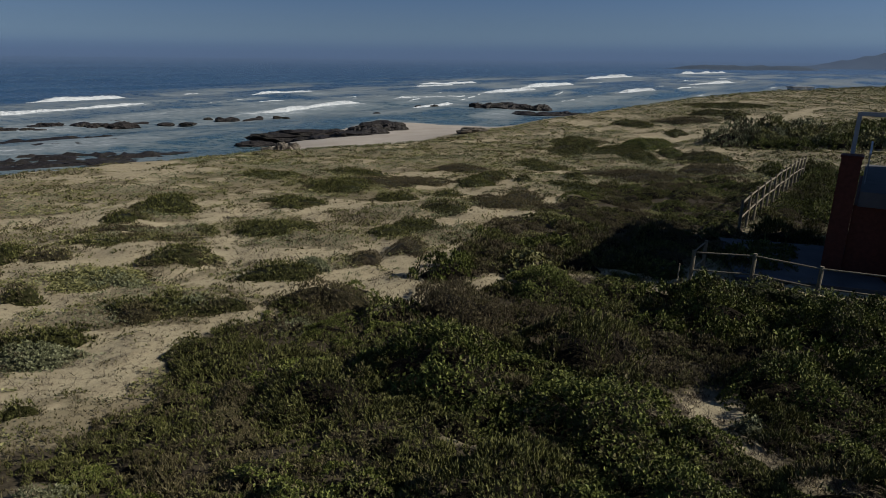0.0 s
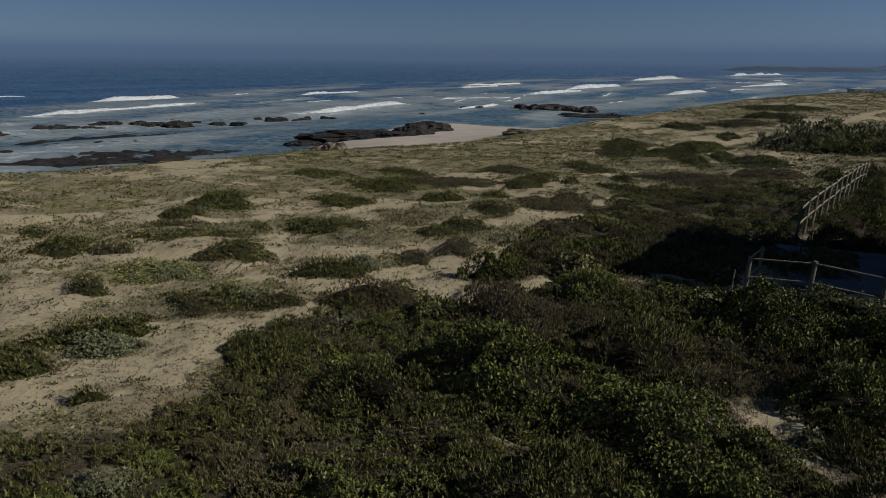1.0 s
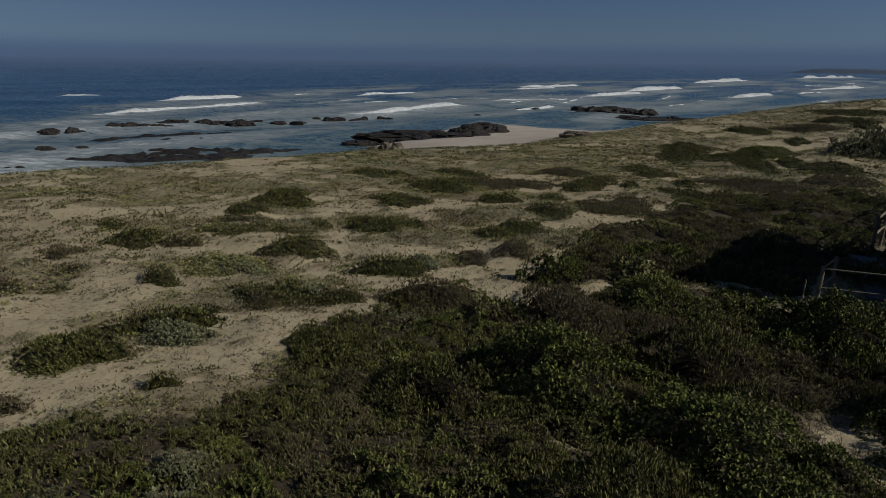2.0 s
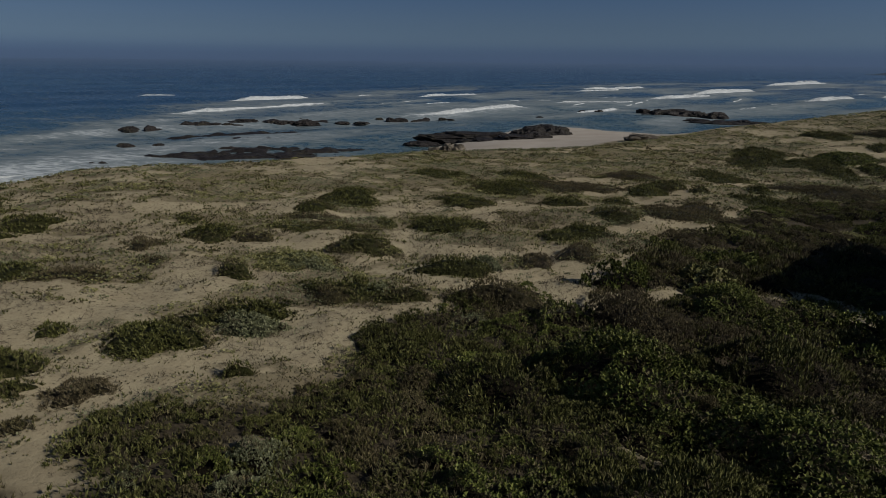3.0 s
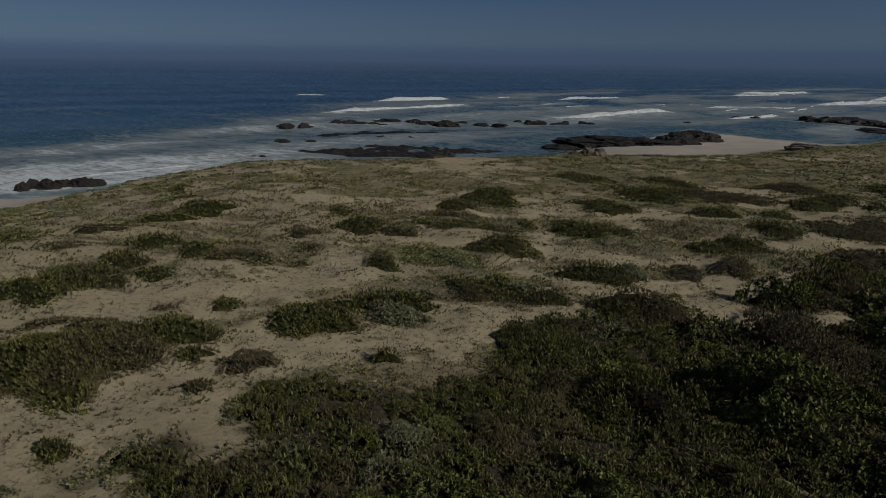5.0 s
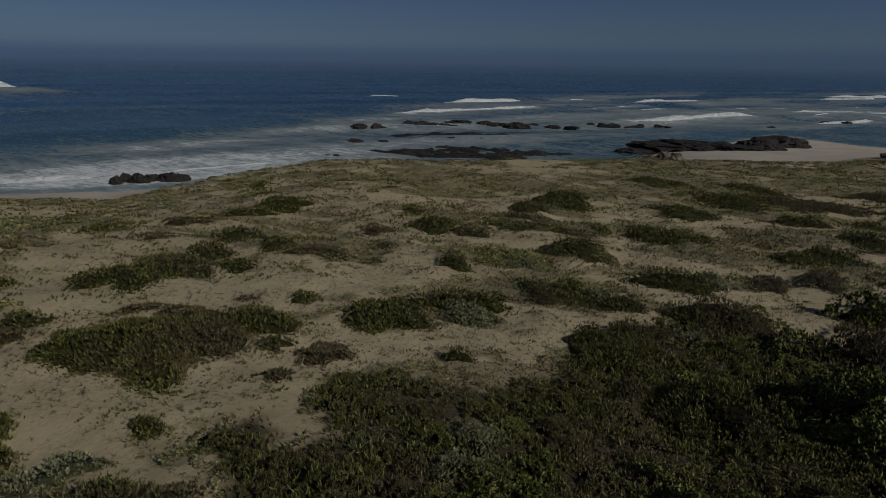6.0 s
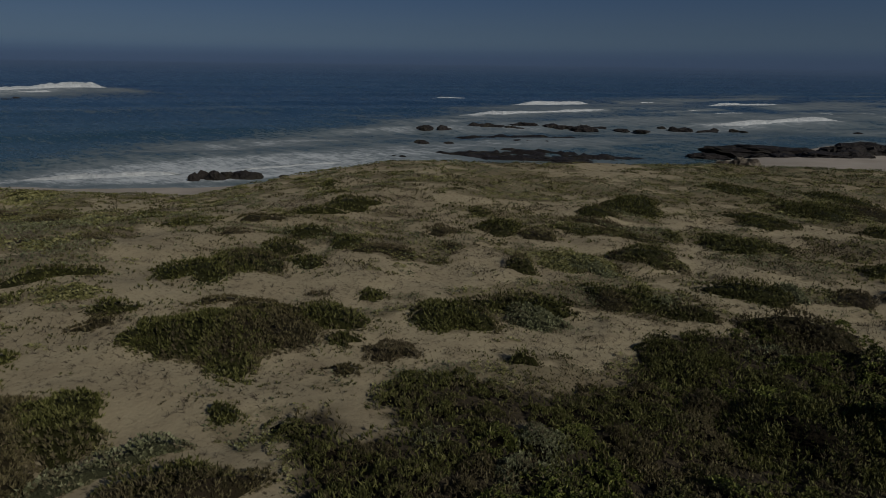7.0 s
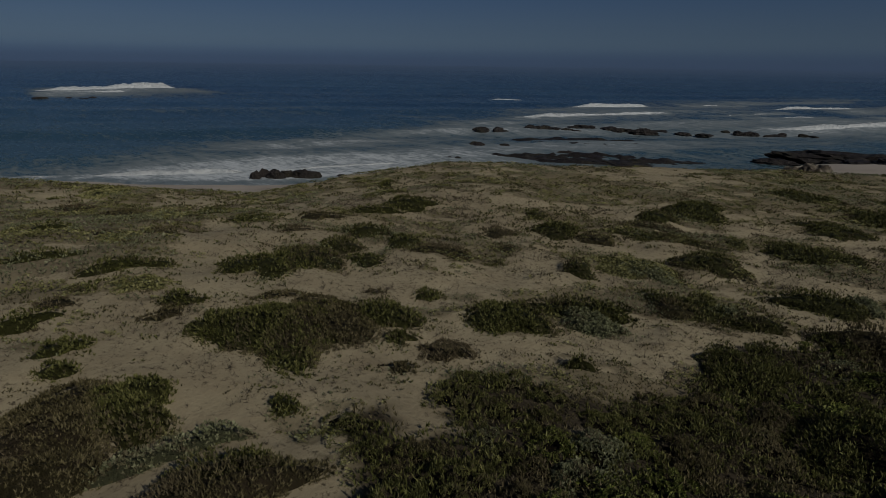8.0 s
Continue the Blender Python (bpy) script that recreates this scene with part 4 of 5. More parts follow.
bare(39.2, 80.1, 2.2, 4.5, -26)
bare(-6.8, 10.4, 1.47, 0.90, 33)
bare(-9.5, 13.5, 1.11, 0.74, 35)
bare(47.7, 85.3, 2.2, 3.0, -29)
bare(-5.5, 7.1, 0.26, 0.15, 38)
bare(-5.0, 23.9, 0.64, 1.21, 12)
bare(-10.6, 2.9, 1.5, 0.45, 4)
bare(-8.2, 3.1, 1.4, 0.35, -4)
bare(2.7, 9.5, 0.55, 0.30, -15)
bare(3.9, 9.4, 0.60, 0.38, -20)
bare(4.4, 9.0, 0.40, 0.32, -40)
bare(4.8, 8.1, 0.35, 0.22, -50)


def sand_track(half, *places):
    """A trodden line of bare sand through these places."""
    for (ax, ay), (bx, by) in zip(places, places[1:]):
        length = math.hypot(bx - ax, by - ay)
        bare((ax + bx) / 2, (ay + by) / 2, 0.62 * length, half, math.degrees(math.atan2(by - ay, bx - ax)))


sand_track(0.45, (-7.3, 2.8), (-8.6, 2.9), (-10.4, 3.0), (-11.8, 3.2), (-13.4, 4.3), (-16.6, 6.5), (-18.7, 7.6), (-20.6, 8.5))
sand_track(0.32, (-0.5, 22.6), (1.8, 25.5), (5.1, 29.5))
sand_track(0.35, (0.5, 29.7), (2.3, 31.8), (4.5, 36.3), (8.6, 43.6))
sand_track(1.10, (27.6, 61.7), (37.7, 74.8), (51.6, 90.6), (57.4, 95.3))
sand_track(0.35, (-8.2, 5.8), (-7.4, 5.1))
sand_track(0.22, (4.6, 8.7), (5.1, 7.8), (6.1, 7.5))

build_ground()
build_sea()
for n, row in enumerate(BREAKERS):
    build_breaker(*row, 200 + 13 * n)

surf_lines(500)

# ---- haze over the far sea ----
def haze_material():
    """A thin glow in place of haze, thickest along the horizon and thinning out above."""
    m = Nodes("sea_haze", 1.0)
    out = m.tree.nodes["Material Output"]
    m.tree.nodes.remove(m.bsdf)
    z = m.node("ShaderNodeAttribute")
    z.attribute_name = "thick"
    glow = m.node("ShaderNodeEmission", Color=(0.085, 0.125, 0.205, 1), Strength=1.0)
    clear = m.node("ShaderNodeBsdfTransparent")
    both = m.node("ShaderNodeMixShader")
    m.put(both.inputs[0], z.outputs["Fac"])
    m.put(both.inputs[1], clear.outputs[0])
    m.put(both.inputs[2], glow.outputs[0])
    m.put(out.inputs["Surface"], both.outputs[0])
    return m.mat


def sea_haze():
    """Glowing see-through curtains added over the sea as haze, one behind the other."""
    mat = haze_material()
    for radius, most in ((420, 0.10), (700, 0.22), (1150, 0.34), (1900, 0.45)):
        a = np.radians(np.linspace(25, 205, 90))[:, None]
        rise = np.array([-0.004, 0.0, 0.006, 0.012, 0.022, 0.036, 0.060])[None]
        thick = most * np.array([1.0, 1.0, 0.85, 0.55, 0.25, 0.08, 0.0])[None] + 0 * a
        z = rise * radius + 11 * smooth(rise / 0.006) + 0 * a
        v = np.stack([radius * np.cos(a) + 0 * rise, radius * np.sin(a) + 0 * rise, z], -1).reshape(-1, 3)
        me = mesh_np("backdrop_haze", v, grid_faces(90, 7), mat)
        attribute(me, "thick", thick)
        tagged(new("backdrop_haze", me), "glowing curtain standing in for thin blue haze over the far sea", "haze", kind="structure")


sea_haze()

# ---- rocks along the shore ----
rock(-18, 85.5, 9.0, 2.6, 1.35, 6, 0)
reef(-17.5, 85.6, 8.0, 0.9, 0.95, 6, 7, 41)
reef(-9.5, 92.5, 4.5, 1.0, 1.2, 8, 6, 42)
rock(-9.5, 92.5, 5.0, 2.2, 1.5, 8, 2)
rock(-24.5, 81.5, 3.2, 1.4, 0.8, 10, 4)
reef(-17, 83, 9.0, 1.6, 0.56, 8, 8, 1)
reef(-9.5, 91, 4.0, 1.2, 0.56, 8, 5, 2)
rock(-16.2, 64.6, 1.5, 1.1, 1.25, 10, 0, True, "pale weathered rock half buried in beach sand")
rock(-17.9, 64.0, 1.2, 0.8, 0.75, 40, 1, True, "pale weathered rock half buried in beach sand")
rock(3.3, 69.3, 2.3, 1.2, 0.6, 0, 1, True, "pale weathered rock half buried in beach sand")
rock(13.5, 146, 7.5, 3.2, 1.7, 4, 2)
rock(20.5, 131.5, 7.0, 2.0, 0.55, -6, 4)
reef(15.0, 146, 8.0, 2.0, 1.5, 0, 12, 3)
reef(21.0, 134, 7.5, 2.0, 0.60, -4, 9, 4)
reef(-4.4, 155, 2.2, 0.8, 0.50, 0, 3, 5)
reef(-39.5, 116, 4.8, 1.0, 0.56, 8, 5, 6)
reef(-58, 102.5, 7.0, 1.2, 0.85, 12, 18, 7)
reef(-66, 95.5, 5.0, 1.0, 0.75, 24, 13, 8)
reef(-70.5, 84.0, 3.6, 0.9, 0.90, 36, 9, 12)
reef(-55.8, 109.5, 3.0, 0.6, 0.50, 10, 5, 30)
reef(-48, 108, 5.0, 0.8, 0.38, 8, 6, 31)
reef(-37.8, 114.7, 2.8, 0.7, 0.60, 8, 5, 13)
reef(-33.0, 121.0, 3.2, 0.7, 0.42, 8, 5, 32)
reef(-13.6, 131.6, 2.4, 0.6, 0.45, 4, 4, 33)
reef(-59.2, 68.9, 2.6, 0.8, 0.70, 38, 6, 11)
reef(-53.8, 54.8, 1.9, 0.6, 0.50, 42, 5, 16)
reef(-42, 64.5, 9.0, 1.6, 0.42, 24, 18, 9)
reef(-36, 72, 7.0, 2.0, 0.24, 24, 10, 19)
reef(-48, 70, 6.0, 2.0, 0.25, 30, 9, 20)
reef(-55.0, 33.2, 3.6, 0.6, 0.95, 52, 10, 14)
reef(-50.2, 39.0, 2.4, 0.5, 0.45, 48, 5, 34)
reef(-46.5, 48, 3.0, 1.0, 0.35, 40, 6, 15)
reef(-207, 56, 8.0, 2.0, 0.93, 75, 4, 17)

rock_shelf(-42, 67, 16, 5.5, 28, 0.72, 3, "broad dark rock shelf awash beside the beach")
rock_shelf(-52, 84, 15, 8, 34, 0.34, 8, "broad dark rock shelf awash in the surf")
rock_shelf(-34, 90, 12, 6, 15, 0.26, 12, "low dark rock shelf awash in the surf")

# ---- far shore ----
def far_land(name, x, y, long, deep, h, turn, seed, label):
    """A low wooded headland across the bay."""
    n, k = 90, 14
    u, v = np.meshgrid(np.linspace(-1, 1, n), np.linspace(-1, 1, k), indexing="ij")
    z = h * smooth((1 - np.abs(u)) * 2.2) * smooth((1 - np.abs(v)) * 1.6) * (0.45 + 0.9 * fbm(u * 5, v * 2, seed, 4)) + h * 0.34 * (fbm(u * 40, v * 8, seed + 5, 3) - 0.5) - 0.5
    c, s = math.cos(radians(turn)), math.sin(radians(turn))
    px, py = x + u * long * c - v * deep * s, y + u * long * s + v * deep * c
    me = mesh_np(name, np.stack([px, py, z], -1).reshape(-1, 3), grid_faces(n, k), HAZED_COVER)
    return tagged(new(name, me), label, "headland", kind="structure")


# scrub pulled towards blue-grey: the haze of distance is put into its colour
HAZED_COVER = plain_material("hazed_scrub", (0.018, 0.028, 0.036), (0.034, 0.046, 0.054), 0.9, scale=0.02, depth=1.0)
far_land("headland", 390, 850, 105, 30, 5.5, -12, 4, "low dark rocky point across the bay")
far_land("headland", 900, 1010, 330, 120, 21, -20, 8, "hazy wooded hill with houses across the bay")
for k, (x, y) in enumerate([(760, 985), (800, 960), (826, 975), (850, 950), (880, 940)]):
    ob = new("far_house")
    ob.location = (x, y, 0)
    bpy.context.view_layer.update()
    bm = bmesh.new()
    foot = 8 + 2.6 * k
    box(bm, x - 5, x + 5, y - 64, y - 56, foot - 12, foot + 5)
    part("wall", bm, PLASTER, ob)
    bm = bmesh.new()
    box(bm, x - 6, x + 6, y - 65, y - 55, foot + 5.02, foot + 6)
    part("roof", bm, PAINT, ob)
    tagged(ob, "small pale house on the hazy hill across the bay", "house", "far houses")

# ---- plants ----
plant_thickets()
undergrowth()
SHARES = (("b", 0.42), ("d", 0.49), ("y", 0.60), ("p", 1.0))
creeping(SHARES, 800000, -42, 30, -3, 34, 5, 26, 301, 0.75, 3.5)
creeping(SHARES, 900000, -45, 62, -3, 110, 26, 112, 311, 0.42, 4.5)
creeping(SHARES, 240000, -10, 190, 60, 260, 112, 260, 321, 0.35, 6.0)
small_clumps(16000, -42, 26, -3, 40, 5, 24, 0.38, 351)
small_clumps(14000, -42, 40, -3, 62, 24, 62, 0.36, 353)
litter(40000, -26, 12, 1, 26, 0.54, 0.05, 0.13, "dry brown twigs lying over the sand", 341)
litter(5000, -26, 12, 1, 26, 0.0, 0.04, 0.10, "scattered dry twigs on the sand", 342)

litter(5200, 1.5, 7.0, 7.0, 11.0, 0.42, 0.08, 0.18, "dry brown twigs over the sand between the shrubs", 343)

# ---- fences ----
fence([(8.05, 18.45), (7.15, 17.1), (8.6, 16.5), (10.0, 15.7), (11.6, 14.9)], 1.1, "weathered round-pole fence beside the paved yard", thick=0.024)
fence([(11.5 + 10.2 * k / 12, 23.6 + 14.0 * k / 12) for k in range(13)], 1.5, "weathered pole fence along the scrub", (0.9, 0.5), 0.036)

for x, y, tall in ((6.75, 17.0, 0.75), (7.35, 16.85, 0.42), (7.55, 17.05, 0.55)):
    stake = new("stake")
    stake.location = (x, y, height1(x, y))
    bpy.context.view_layer.update()
    bm = bmesh.new()
    pole(bm, (x, y, height1(x, y) - 0.1), (x + 0.01, y, height1(x, y) + tall), 0.022, 7)
    part("stick", bm, WOOD, stake)
    tagged(stake, "thin weathered wooden stake beside the pole fence", "stake", "stakes by the fence")


def beach_hut(x, y, long):
    ob = new("beach_hut")
    ob.location = (x, y, height1(x, y))
    bpy.context.view_layer.update()
    z = height1(x, y) - 1.2  # stands in a hollow behind the crest
    bm = bmesh.new()
    box(bm, x - long, x + long, y - 1.5, y + 1.5, z - 0.3, z + 1.9, 0.03)
    part("wall", bm, WHITE, ob)
    bm = bmesh.new()
    box(bm, x - long - 0.3, x + long + 0.3, y - 1.8, y + 1.8, z + 1.903, z + 2.1, 0.03)
    part("roof", bm, PAINT, ob)
    bm = bmesh.new()
    box(bm, x - 0.5, x + 0.5, y - 1.56, y - 1.503, z, z + 1.6)
    part("door", bm, PAINT, ob, "grey door")
    return tagged(ob, "small white hut with a grey roof on distant dunes", "hut", "huts on the dune")


WHITE = plain_material("white_paint", (0.55, 0.56, 0.56), (0.68, 0.68, 0.67), 0.7, scale=0.8)
beach_hut(83.0, 153.0, 1.2)
beach_hut(86.5, 154.5, 0.8)


# ---- house ----
def build_house():
    ob = new("brick_house")
    turn = -34.0
    ob.matrix_world = pose(11.75, 18.75, 4.2, 0, 0, turn)
    m = ob.matrix_world.copy()

    def add(name, material, *sizes, bevel=0.0, label=""):
        bm = bmesh.new()
        box(bm, *sizes, bevel=bevel)
        o = part(name, bm, material, ob, label)
        o.matrix_parent_inverse = Matrix()
        return o

    add("pillar", BRICK, 0.12, 0.66, 0.12, 0.66, -0.5, 4.08, bevel=0.01)
    add("cap", BRICK, 0.09, 0.69, 0.09, 0.69, 4.083, 4.15, bevel=0.01, label="brick coping on the pillar")
    add("wall", BRICK, 0.663, 3.95, 0.25, 6.4, -0.5, 2.66)
    # side wall, upper wall and roof are unseen, sized to shade balcony and yard
    add("side_wall", BRICK, 2.1, 3.95, -0.4, 0.247, -0.5, 3.12)
    add("balcony_slab", PAVING, 0.76, 2.097, 0.1, 6.4, 2.663, 3.12, bevel=0.01)
    add("upper_wall", PLASTER, 2.1, 4.0, -0.4, 6.5, 3.123, 6.6)
    add("roof", PAINT, 2.0, 4.2, -0.6, 6.8, 6.603, 6.85, bevel=0.02)
    add("frame_post", PAINT, 0.30, 0.42, 1.0, 1.12, 3.123, 5.25, bevel=0.01)
    add("frame_beam", PAINT, 0.30, 2.097, 1.0, 1.12, 5.253, 5.37, bevel=0.01)
    add("handrail", PAINT, 0.80, 0.86, 1.4, 5.2, 4.05, 4.11, bevel=0.01)
    for k in range(4):
        add("baluster", PAINT, 0.815, 0.845, 1.6 + k * 1.2, 1.63 + k * 1.2, 3.123, 4.047)
    return tagged(ob, "red brick house with a grey-railed balcony", "house")


build_house()
bm = bmesh.new()
box(bm, 0, 4.2, 0, 4.6, -0.3, 0.04)
yard = new("paved_yard")
yard.matrix_world = pose(8.9, 18.0, 4.70, 0, 0, -17)
o = part("paving", bm, PAVING, yard)
o.matrix_parent_inverse = Matrix()
tagged(yard, "grey paved yard in the shade of the house", "pavement", kind="structure")

# ---- single shrubs on the dunes ----
mat_plant(-15.3, 7.1, 1.00, 0.92, 61, 0.28, "d")
mat_plant(-15.2, 8.4, 1.03, 1.09, 57, 0.30, "d")
mat_plant(-15.6, 9.8, 0.60, 0.71, 54, 0.28, "d")
mat_plant(-17.1, 4.0, 0.86, 0.26, 73, 0.25, "d")
mat_plant(-16.9, 4.8, 0.78, 0.23, 70, 0.22, "d")
mat_plant(-12.5, 4.6, 0.61, 0.57, 64, 0.28, "d")
mat_plant(-11.6, 5.4, 1.28, 1.34, 59, 0.32, "d")
mat_plant(-11.4, 6.1, 1.09, 1.29, 56, 0.34, "b")
mat_plant(-10.9, 7.4, 0.90, 0.54, 50, 0.30, "d")
mat_plant(-16.2, 11.3, 0.85, 0.49, 51, 0.25, "d")
mat_plant(-18.3, 13.5, 0.83, 0.34, 50, 0.28, "d")
mat_plant(-18.5, 15.3, 1.04, 0.78, 47, 0.32, "d")
mat_plant(-14.6, 11.5, 0.60, 0.52, 47, 0.25, "d")
mat_plant(-13.5, 11.9, 0.92, 0.59, 44, 0.22, "b")
mat_plant(-14.1, 9.6, 0.51, 0.47, 51, 0.15, "d")
mat_plant(-22.0, 9.1, 0.58, 0.47, 65, 0.22, "d")
mat_plant(-28.9, 6.7, 0.66, 0.61, 75, 0.20, "b")
mat_plant(-14.1, 4.4, 0.47, 0.25, 68, 0.25, "d")
mat_plant(-13.8, 3.9, 0.37, 0.29, 70, 0.15, "b")
mat_plant(-15.7, 4.2, 0.69, 0.39, 71, 0.10, "y")
mat_plant(-13.5, 1.9, 0.55, 0.23, 78, 0.20, "d")
mat_plant(-12.7, 1.6, 0.36, 0.22, 78, 0.20, "d")
mat_plant(-10.7, 2.0, 0.71, 0.75, 73, 0.35, "d")
mat_plant(-11.1, 1.1, 0.97, 0.88, 79, 0.35, "b")
mat_plant(-9.4, 1.6, 0.59, 0.18, 73, 0.28, "p")
mat_plant(-9.3, 2.5, 0.67, 0.20, 68, 0.28, "p")
mat_plant(-8.2, 2.4, 0.86, 0.26, 66, 0.42, "d")
mat_plant(-8.0, 2.0, 1.34, 0.40, 68, 0.45, "b")
mat_plant(-23.9, 18.8, 0.44, 0.62, 49, 0.12, "d")
mat_plant(-13.1, 6.2, 0.60, 0.20, 59, 0.10, "b")
mat_plant(-11.3, 9.2, 0.32, 0.33, 45, 0.14, "d")
mat_plant(-12.2, 8.3, 0.29, 0.15, 50, 0.08, "b")
mat_plant(-9.1, 9.5, 0.84, 0.84, 37, 0.36, "d")
mat_plant(-8.4, 11.4, 1.36, 0.46, 31, 0.36, "d")
mat_plant(-7.8, 10.9, 0.78, 0.42, 29, 0.30, "p")
mat_plant(-6.6, 13.7, 1.14, 0.68, 20, 0.40, "d")
mat_plant(-6.0, 13.9, 0.54, 0.39, 18, 0.32, "p")
mat_plant(-6.8, 13.2, 0.65, 0.52, 22, 0.34, "b")
mat_plant(-5.2, 13.7, 0.66, 0.30, 15, 0.36, "d")
mat_plant(-4.5, 16.5, 1.15, 0.61, 11, 0.36, "d")
mat_plant(-3.8, 17.1, 0.45, 0.48, 8, 0.30, "p")
mat_plant(-9.9, 13.7, 0.45, 0.48, 31, 0.36, "d")
mat_plant(-9.1, 15.5, 1.11, 0.98, 26, 0.28, "y")
mat_plant(-8.8, 15.4, 0.76, 0.73, 25, 0.22, "p")
mat_plant(-7.9, 17.6, 0.88, 0.83, 20, 0.34, "d")
mat_plant(-7.0, 17.6, 0.44, 0.50, 17, 0.15, "y")
mat_plant(-8.3, 21.2, 0.37, 0.41, 18, 0.20, "d")
mat_plant(-6.6, 21.7, 1.08, 0.76, 13, 0.26, "d")
mat_plant(-5.8, 21.6, 0.74, 0.90, 11, 0.26, "d")
mat_plant(-4.9, 21.8, 0.40, 0.43, 9, 0.24, "d")
mat_plant(-12.9, 17.1, 0.89, 0.75, 33, 0.28, "d")
mat_plant(-11.5, 17.3, 0.68, 0.55, 29, 0.25, "b")
mat_plant(-11.7, 22.2, 0.82, 0.73, 24, 0.28, "d")
mat_plant(-11.2, 24.6, 1.20, 1.53, 21, 0.34, "d")
mat_plant(-11.0, 20.9, 1.44, 0.43, 24, 0.12, "b")
mat_plant(-10.1, 19.7, 1.82, 0.55, 23, 0.14, "d")
mat_plant(-14.8, 18.5, 0.49, 0.42, 35, 0.20, "d")
mat_plant(-13.9, 15.1, 0.67, 0.64, 39, 0.12, "b")
mat_plant(-6.5, 26.7, 1.36, 0.81, 11, 0.25, "d")
mat_plant(-5.5, 31.4, 1.79, 1.54, 8, 0.28, "d")
mat_plant(-12.5, 13.7, 0.38, 0.30, 38, 0.14, "b")
mat_plant(-15.7, 2.4, 0.42, 0.34, 78, 0.14, "b")
mat_plant(-20.9, 5.1, 0.46, 0.25, 73, 0.10, "b")
mat_plant(-26.0, 7.5, 0.81, 0.74, 72, 0.14, "b")
mat_plant(-24.6, 8.5, 0.87, 1.05, 68, 0.14, "y")
mat_plant(-31.9, 8.9, 0.96, 1.54, 73, 0.16, "y")
mat_plant(-19.9, 6.5, 0.47, 0.33, 69, 0.10, "b")
mat_plant(-18.1, 9.9, 0.56, 0.35, 58, 0.10, "b")
mat_plant(-20.3, 9.6, 0.81, 0.41, 62, 0.10, "d")
mat_plant(-18.9, 11.5, 0.80, 0.50, 55, 0.10, "b")
mat_plant(-16.4, 3.2, 0.37, 0.31, 75, 0.08, "d")
mat_plant(-20.1, 5.3, 0.65, 0.43, 72, 0.08, "y")
mat_plant(-9.0, 7.4, 0.51, 0.39, 43, 0.14, "b")
mat_plant(-9.9, 7.0, 0.29, 0.23, 48, 0.16, "d")
mat_plant(-9.3, 3.9, 0.22, 0.20, 60, 0.22, "d")
mat_plant(-9.0, 6.2, 0.27, 0.20, 48, 0.10, "b")
mat_plant(-1.9, 21.7, 0.87, 0.58, 3, 0.26, "d")
mat_plant(-1.1, 22.6, 1.07, 0.70, 1, 0.34, "d")
mat_plant(0.1, 26.0, 1.05, 0.85, -2, 0.30, "d")
mat_plant(3.0, 28.6, 1.69, 1.94, -7, 0.30, "b")
mat_plant(-2.2, 28.2, 0.92, 0.62, 3, 0.25, "d")
mat_plant(0.2, 30.3, 0.65, 0.69, -2, 0.25, "d")
mat_plant(4.5, 34.9, 0.49, 0.69, -8, 0.28, "d")
mat_plant(7.7, 36.8, 0.61, 0.79, -13, 0.30, "d")
mat_plant(7.4, 33.4, 1.67, 1.44, -14, 0.28, "d")
mat_plant(11.1, 39.9, 1.83, 1.20, -16, 0.30, "b")
mat_plant(-5.0, 35.9, 1.44, 1.02, 7, 0.30, "d")
mat_plant(-5.3, 30.4, 1.22, 1.42, 9, 0.30, "d")
mat_plant(-2.4, 33.3, 2.47, 1.69, 3, 0.22, "b")
mat_plant(-9.0, 32.7, 1.56, 0.86, 14, 0.25, "d")
mat_plant(-6.4, 25.6, 0.76, 0.62, 12, 0.22, "d")
mat_plant(1.0, 39.6, 2.01, 1.25, -3, 0.30, "b")
mat_plant(2.7, 35.6, 1.08, 1.55, -5, 0.25, "d")
mat_plant(6.8, 42.4, 1.43, 1.47, -10, 0.30, "d")
mat_plant(11.7, 56.5, 2.12, 4.66, -12, 0.40, "d")
mat_plant(15.2, 53.8, 2.57, 2.21, -16, 0.40, "d")
mat_plant(22.9, 79.2, 1.75, 1.71, -17, 0.50, "d")
mat_plant(-1.1, 19.5, 0.65, 1.02, 1, 0.30, "b")
mat_plant(-2.4, 18.3, 0.57, 0.83, 5, 0.26, "b")
mat_plant(12.1, 54.8, 1.07, 1.71, -13, 0.50, "d")
mat_plant(18.9, 58.6, 1.96, 3.26, -18, 0.60, "g")
mat_plant(14.8, 53.1, 2.26, 1.50, -16, 0.40, "d")
mat_plant(19.0, 52.5, 1.12, 1.48, -20, 0.45, "g")
mat_plant(23.8, 77.5, 1.87, 1.83, -17, 0.50, "d")
mat_plant(30.3, 80.7, 2.96, 2.89, -21, 0.50, "b")
mat_plant(24.7, 67.7, 1.05, 1.88, -20, 0.40, "d")
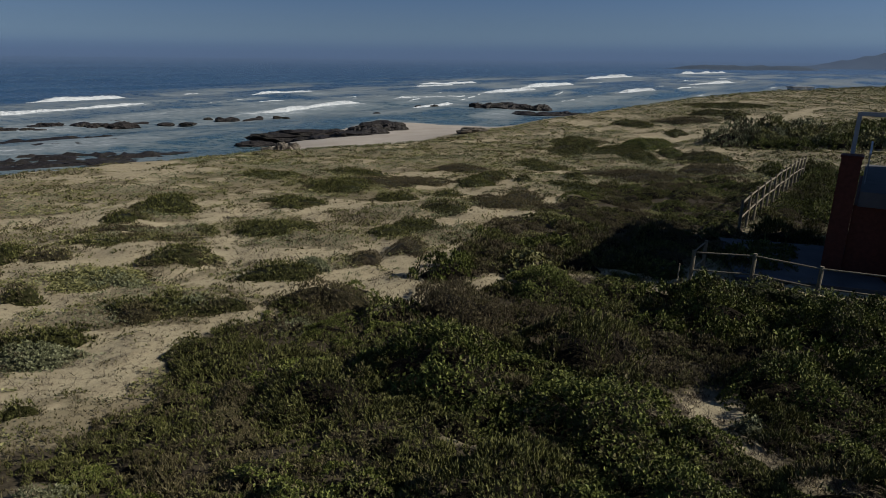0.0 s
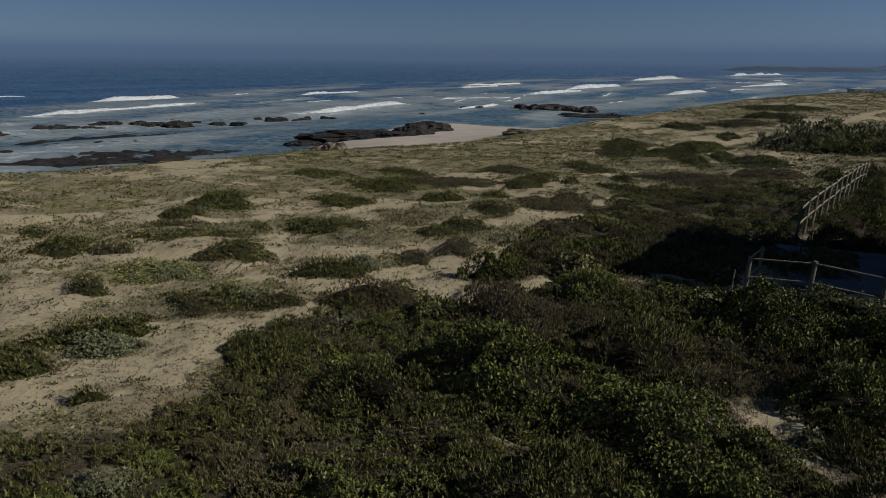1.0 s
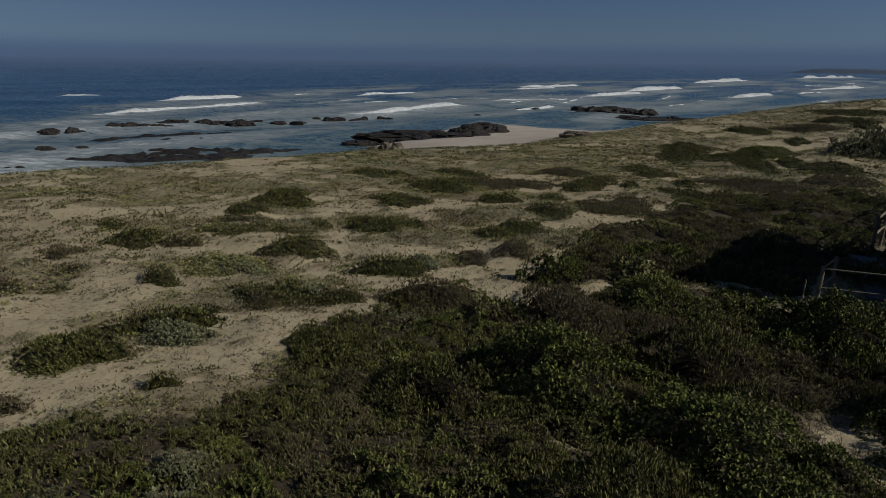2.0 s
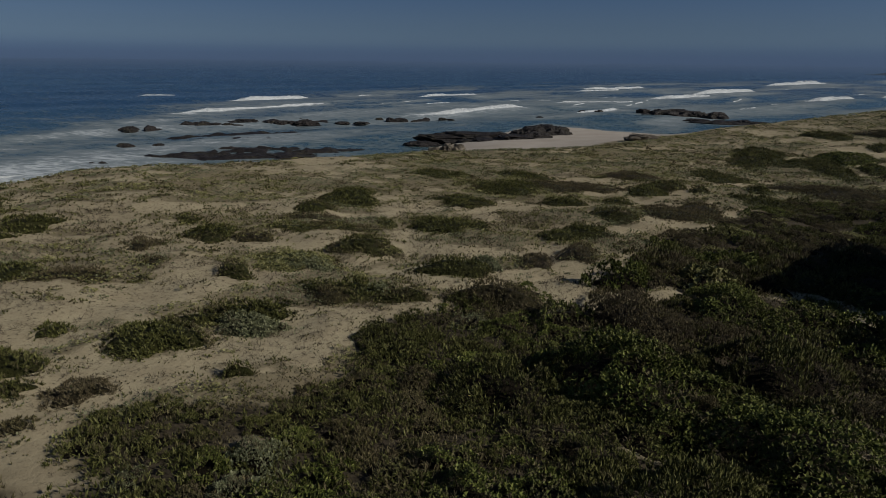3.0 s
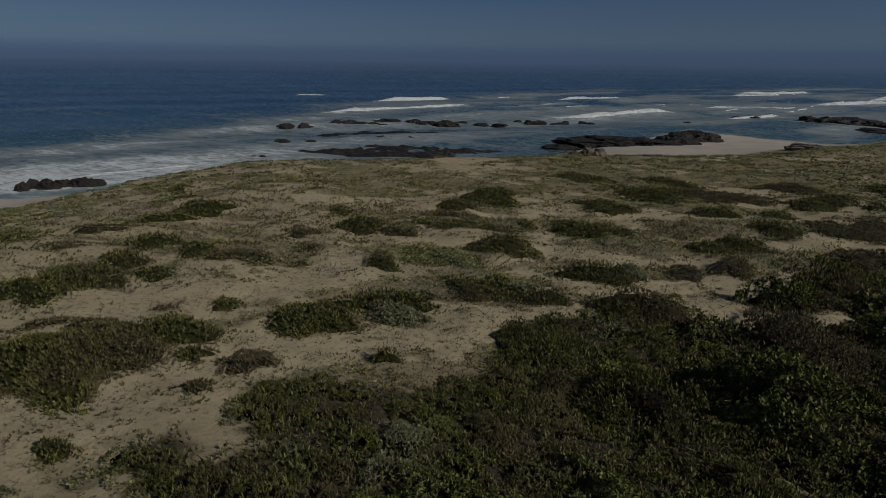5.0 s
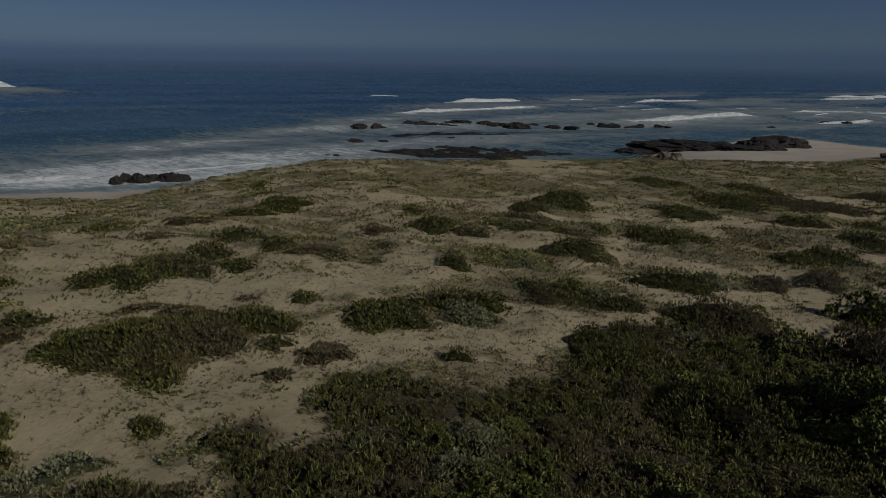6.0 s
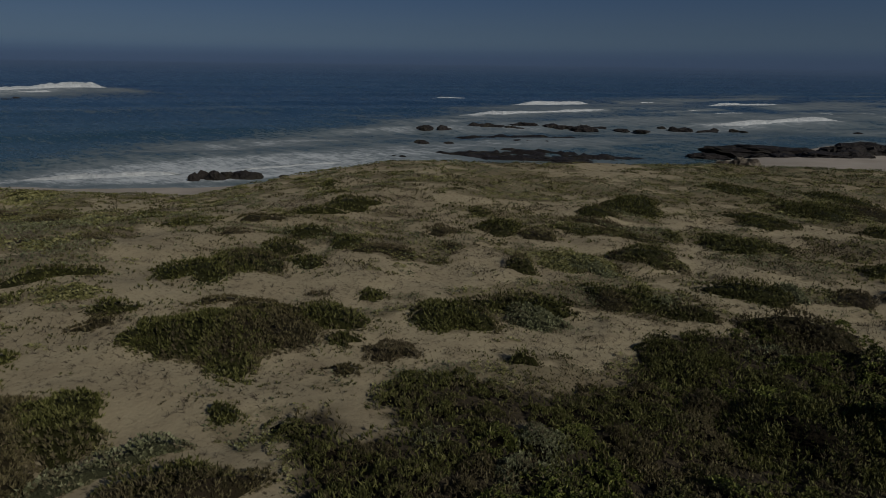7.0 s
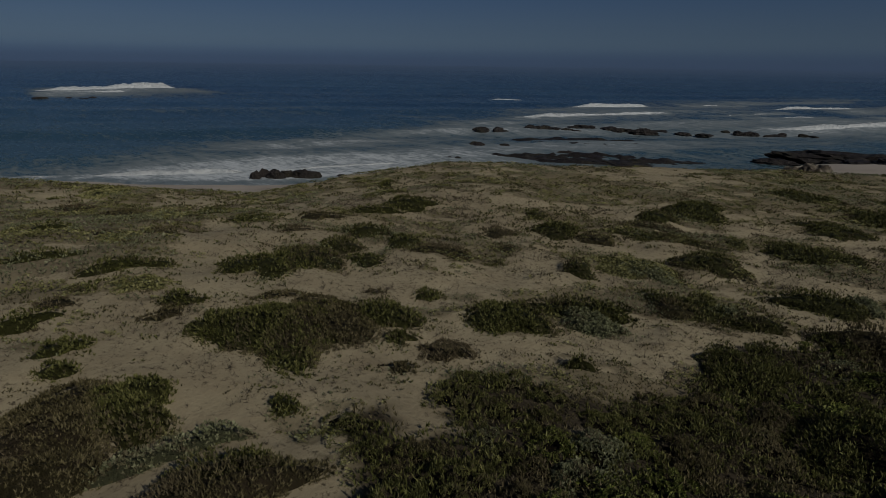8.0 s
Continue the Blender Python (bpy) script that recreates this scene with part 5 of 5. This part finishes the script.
mat_plant(20.5, 47.2, 1.46, 1.63, -24, 0.40, "d")
mat_plant(18.3, 42.4, 1.99, 2.21, -23, 0.50, "b")
mat_plant(12.6, 38.5, 2.82, 1.95, -18, 0.40, "b")
mat_plant(7.8, 36.7, 0.62, 0.85, -12, 0.30, "d")
mat_plant(37.3, 87.3, 3.12, 2.01, -23, 0.60, "d")
mat_plant(37.0, 81.2, 1.36, 2.11, -25, 0.50, "d")
mat_plant(12.5, 60.5, 1.97, 1.83, -12, 0.40, "d")
mat_plant(15.8, 50.5, 1.33, 2.61, -17, 0.35, "d")
mat_plant(-9.9, 0.6, 1.01, 0.40, 81, 0.40, "b")
mat_plant(-15.2, 1.6, 0.68, 0.24, 80, 0.30, "d")
mat_plant(-6.8, 8.8, 0.29, 0.10, 30, 0.30, "d")
mat_plant(-22.9, 4.3, 0.62, 0.22, 77, 0.30, "d")
mat_plant(-21.6, 17.0, 0.37, 0.13, 49, 0.25, "d")
mat_plant(-19.3, 3.1, 0.87, 0.30, 78, 0.20, "d")
mat_plant(1.7, 33.9, 1.13, 1.23, -4, 0.40, "d")
mat_plant(-3.0, 14.5, 1.13, 0.63, 9, 0.50, "b")
mat_plant(6.8, 44.9, 1.33, 2.07, -9, 0.40, "d")
mat_plant(20.4, 49.9, 1.72, 1.63, -22, 0.50, "d")
mat_plant(44.4, 100.2, 4.96, 4.52, -24, 0.50, "d")
mat_plant(8.5, 15.9, 0.90, 0.55, -28, 0.55, "g")
mat_plant(9.7, 15.0, 1.00, 0.60, -30, 0.60, "g")
mat_plant(10.9, 14.3, 1.00, 0.60, -32, 0.60, "g")
mat_plant(12.2, 13.6, 1.00, 0.70, -32, 0.60, "d")
mat_plant(5.6, 18.9, 0.80, 0.50, -16, 0.45, "d")
mat_plant(6.9, 18.4, 0.70, 0.50, -20, 0.45, "g")
mat_plant(5.1, 9.0, 0.24, 0.20, -30, 0.22, "p")
mat_plant(3.6, 10.3, 0.50, 0.25, -18, 0.25, "b")
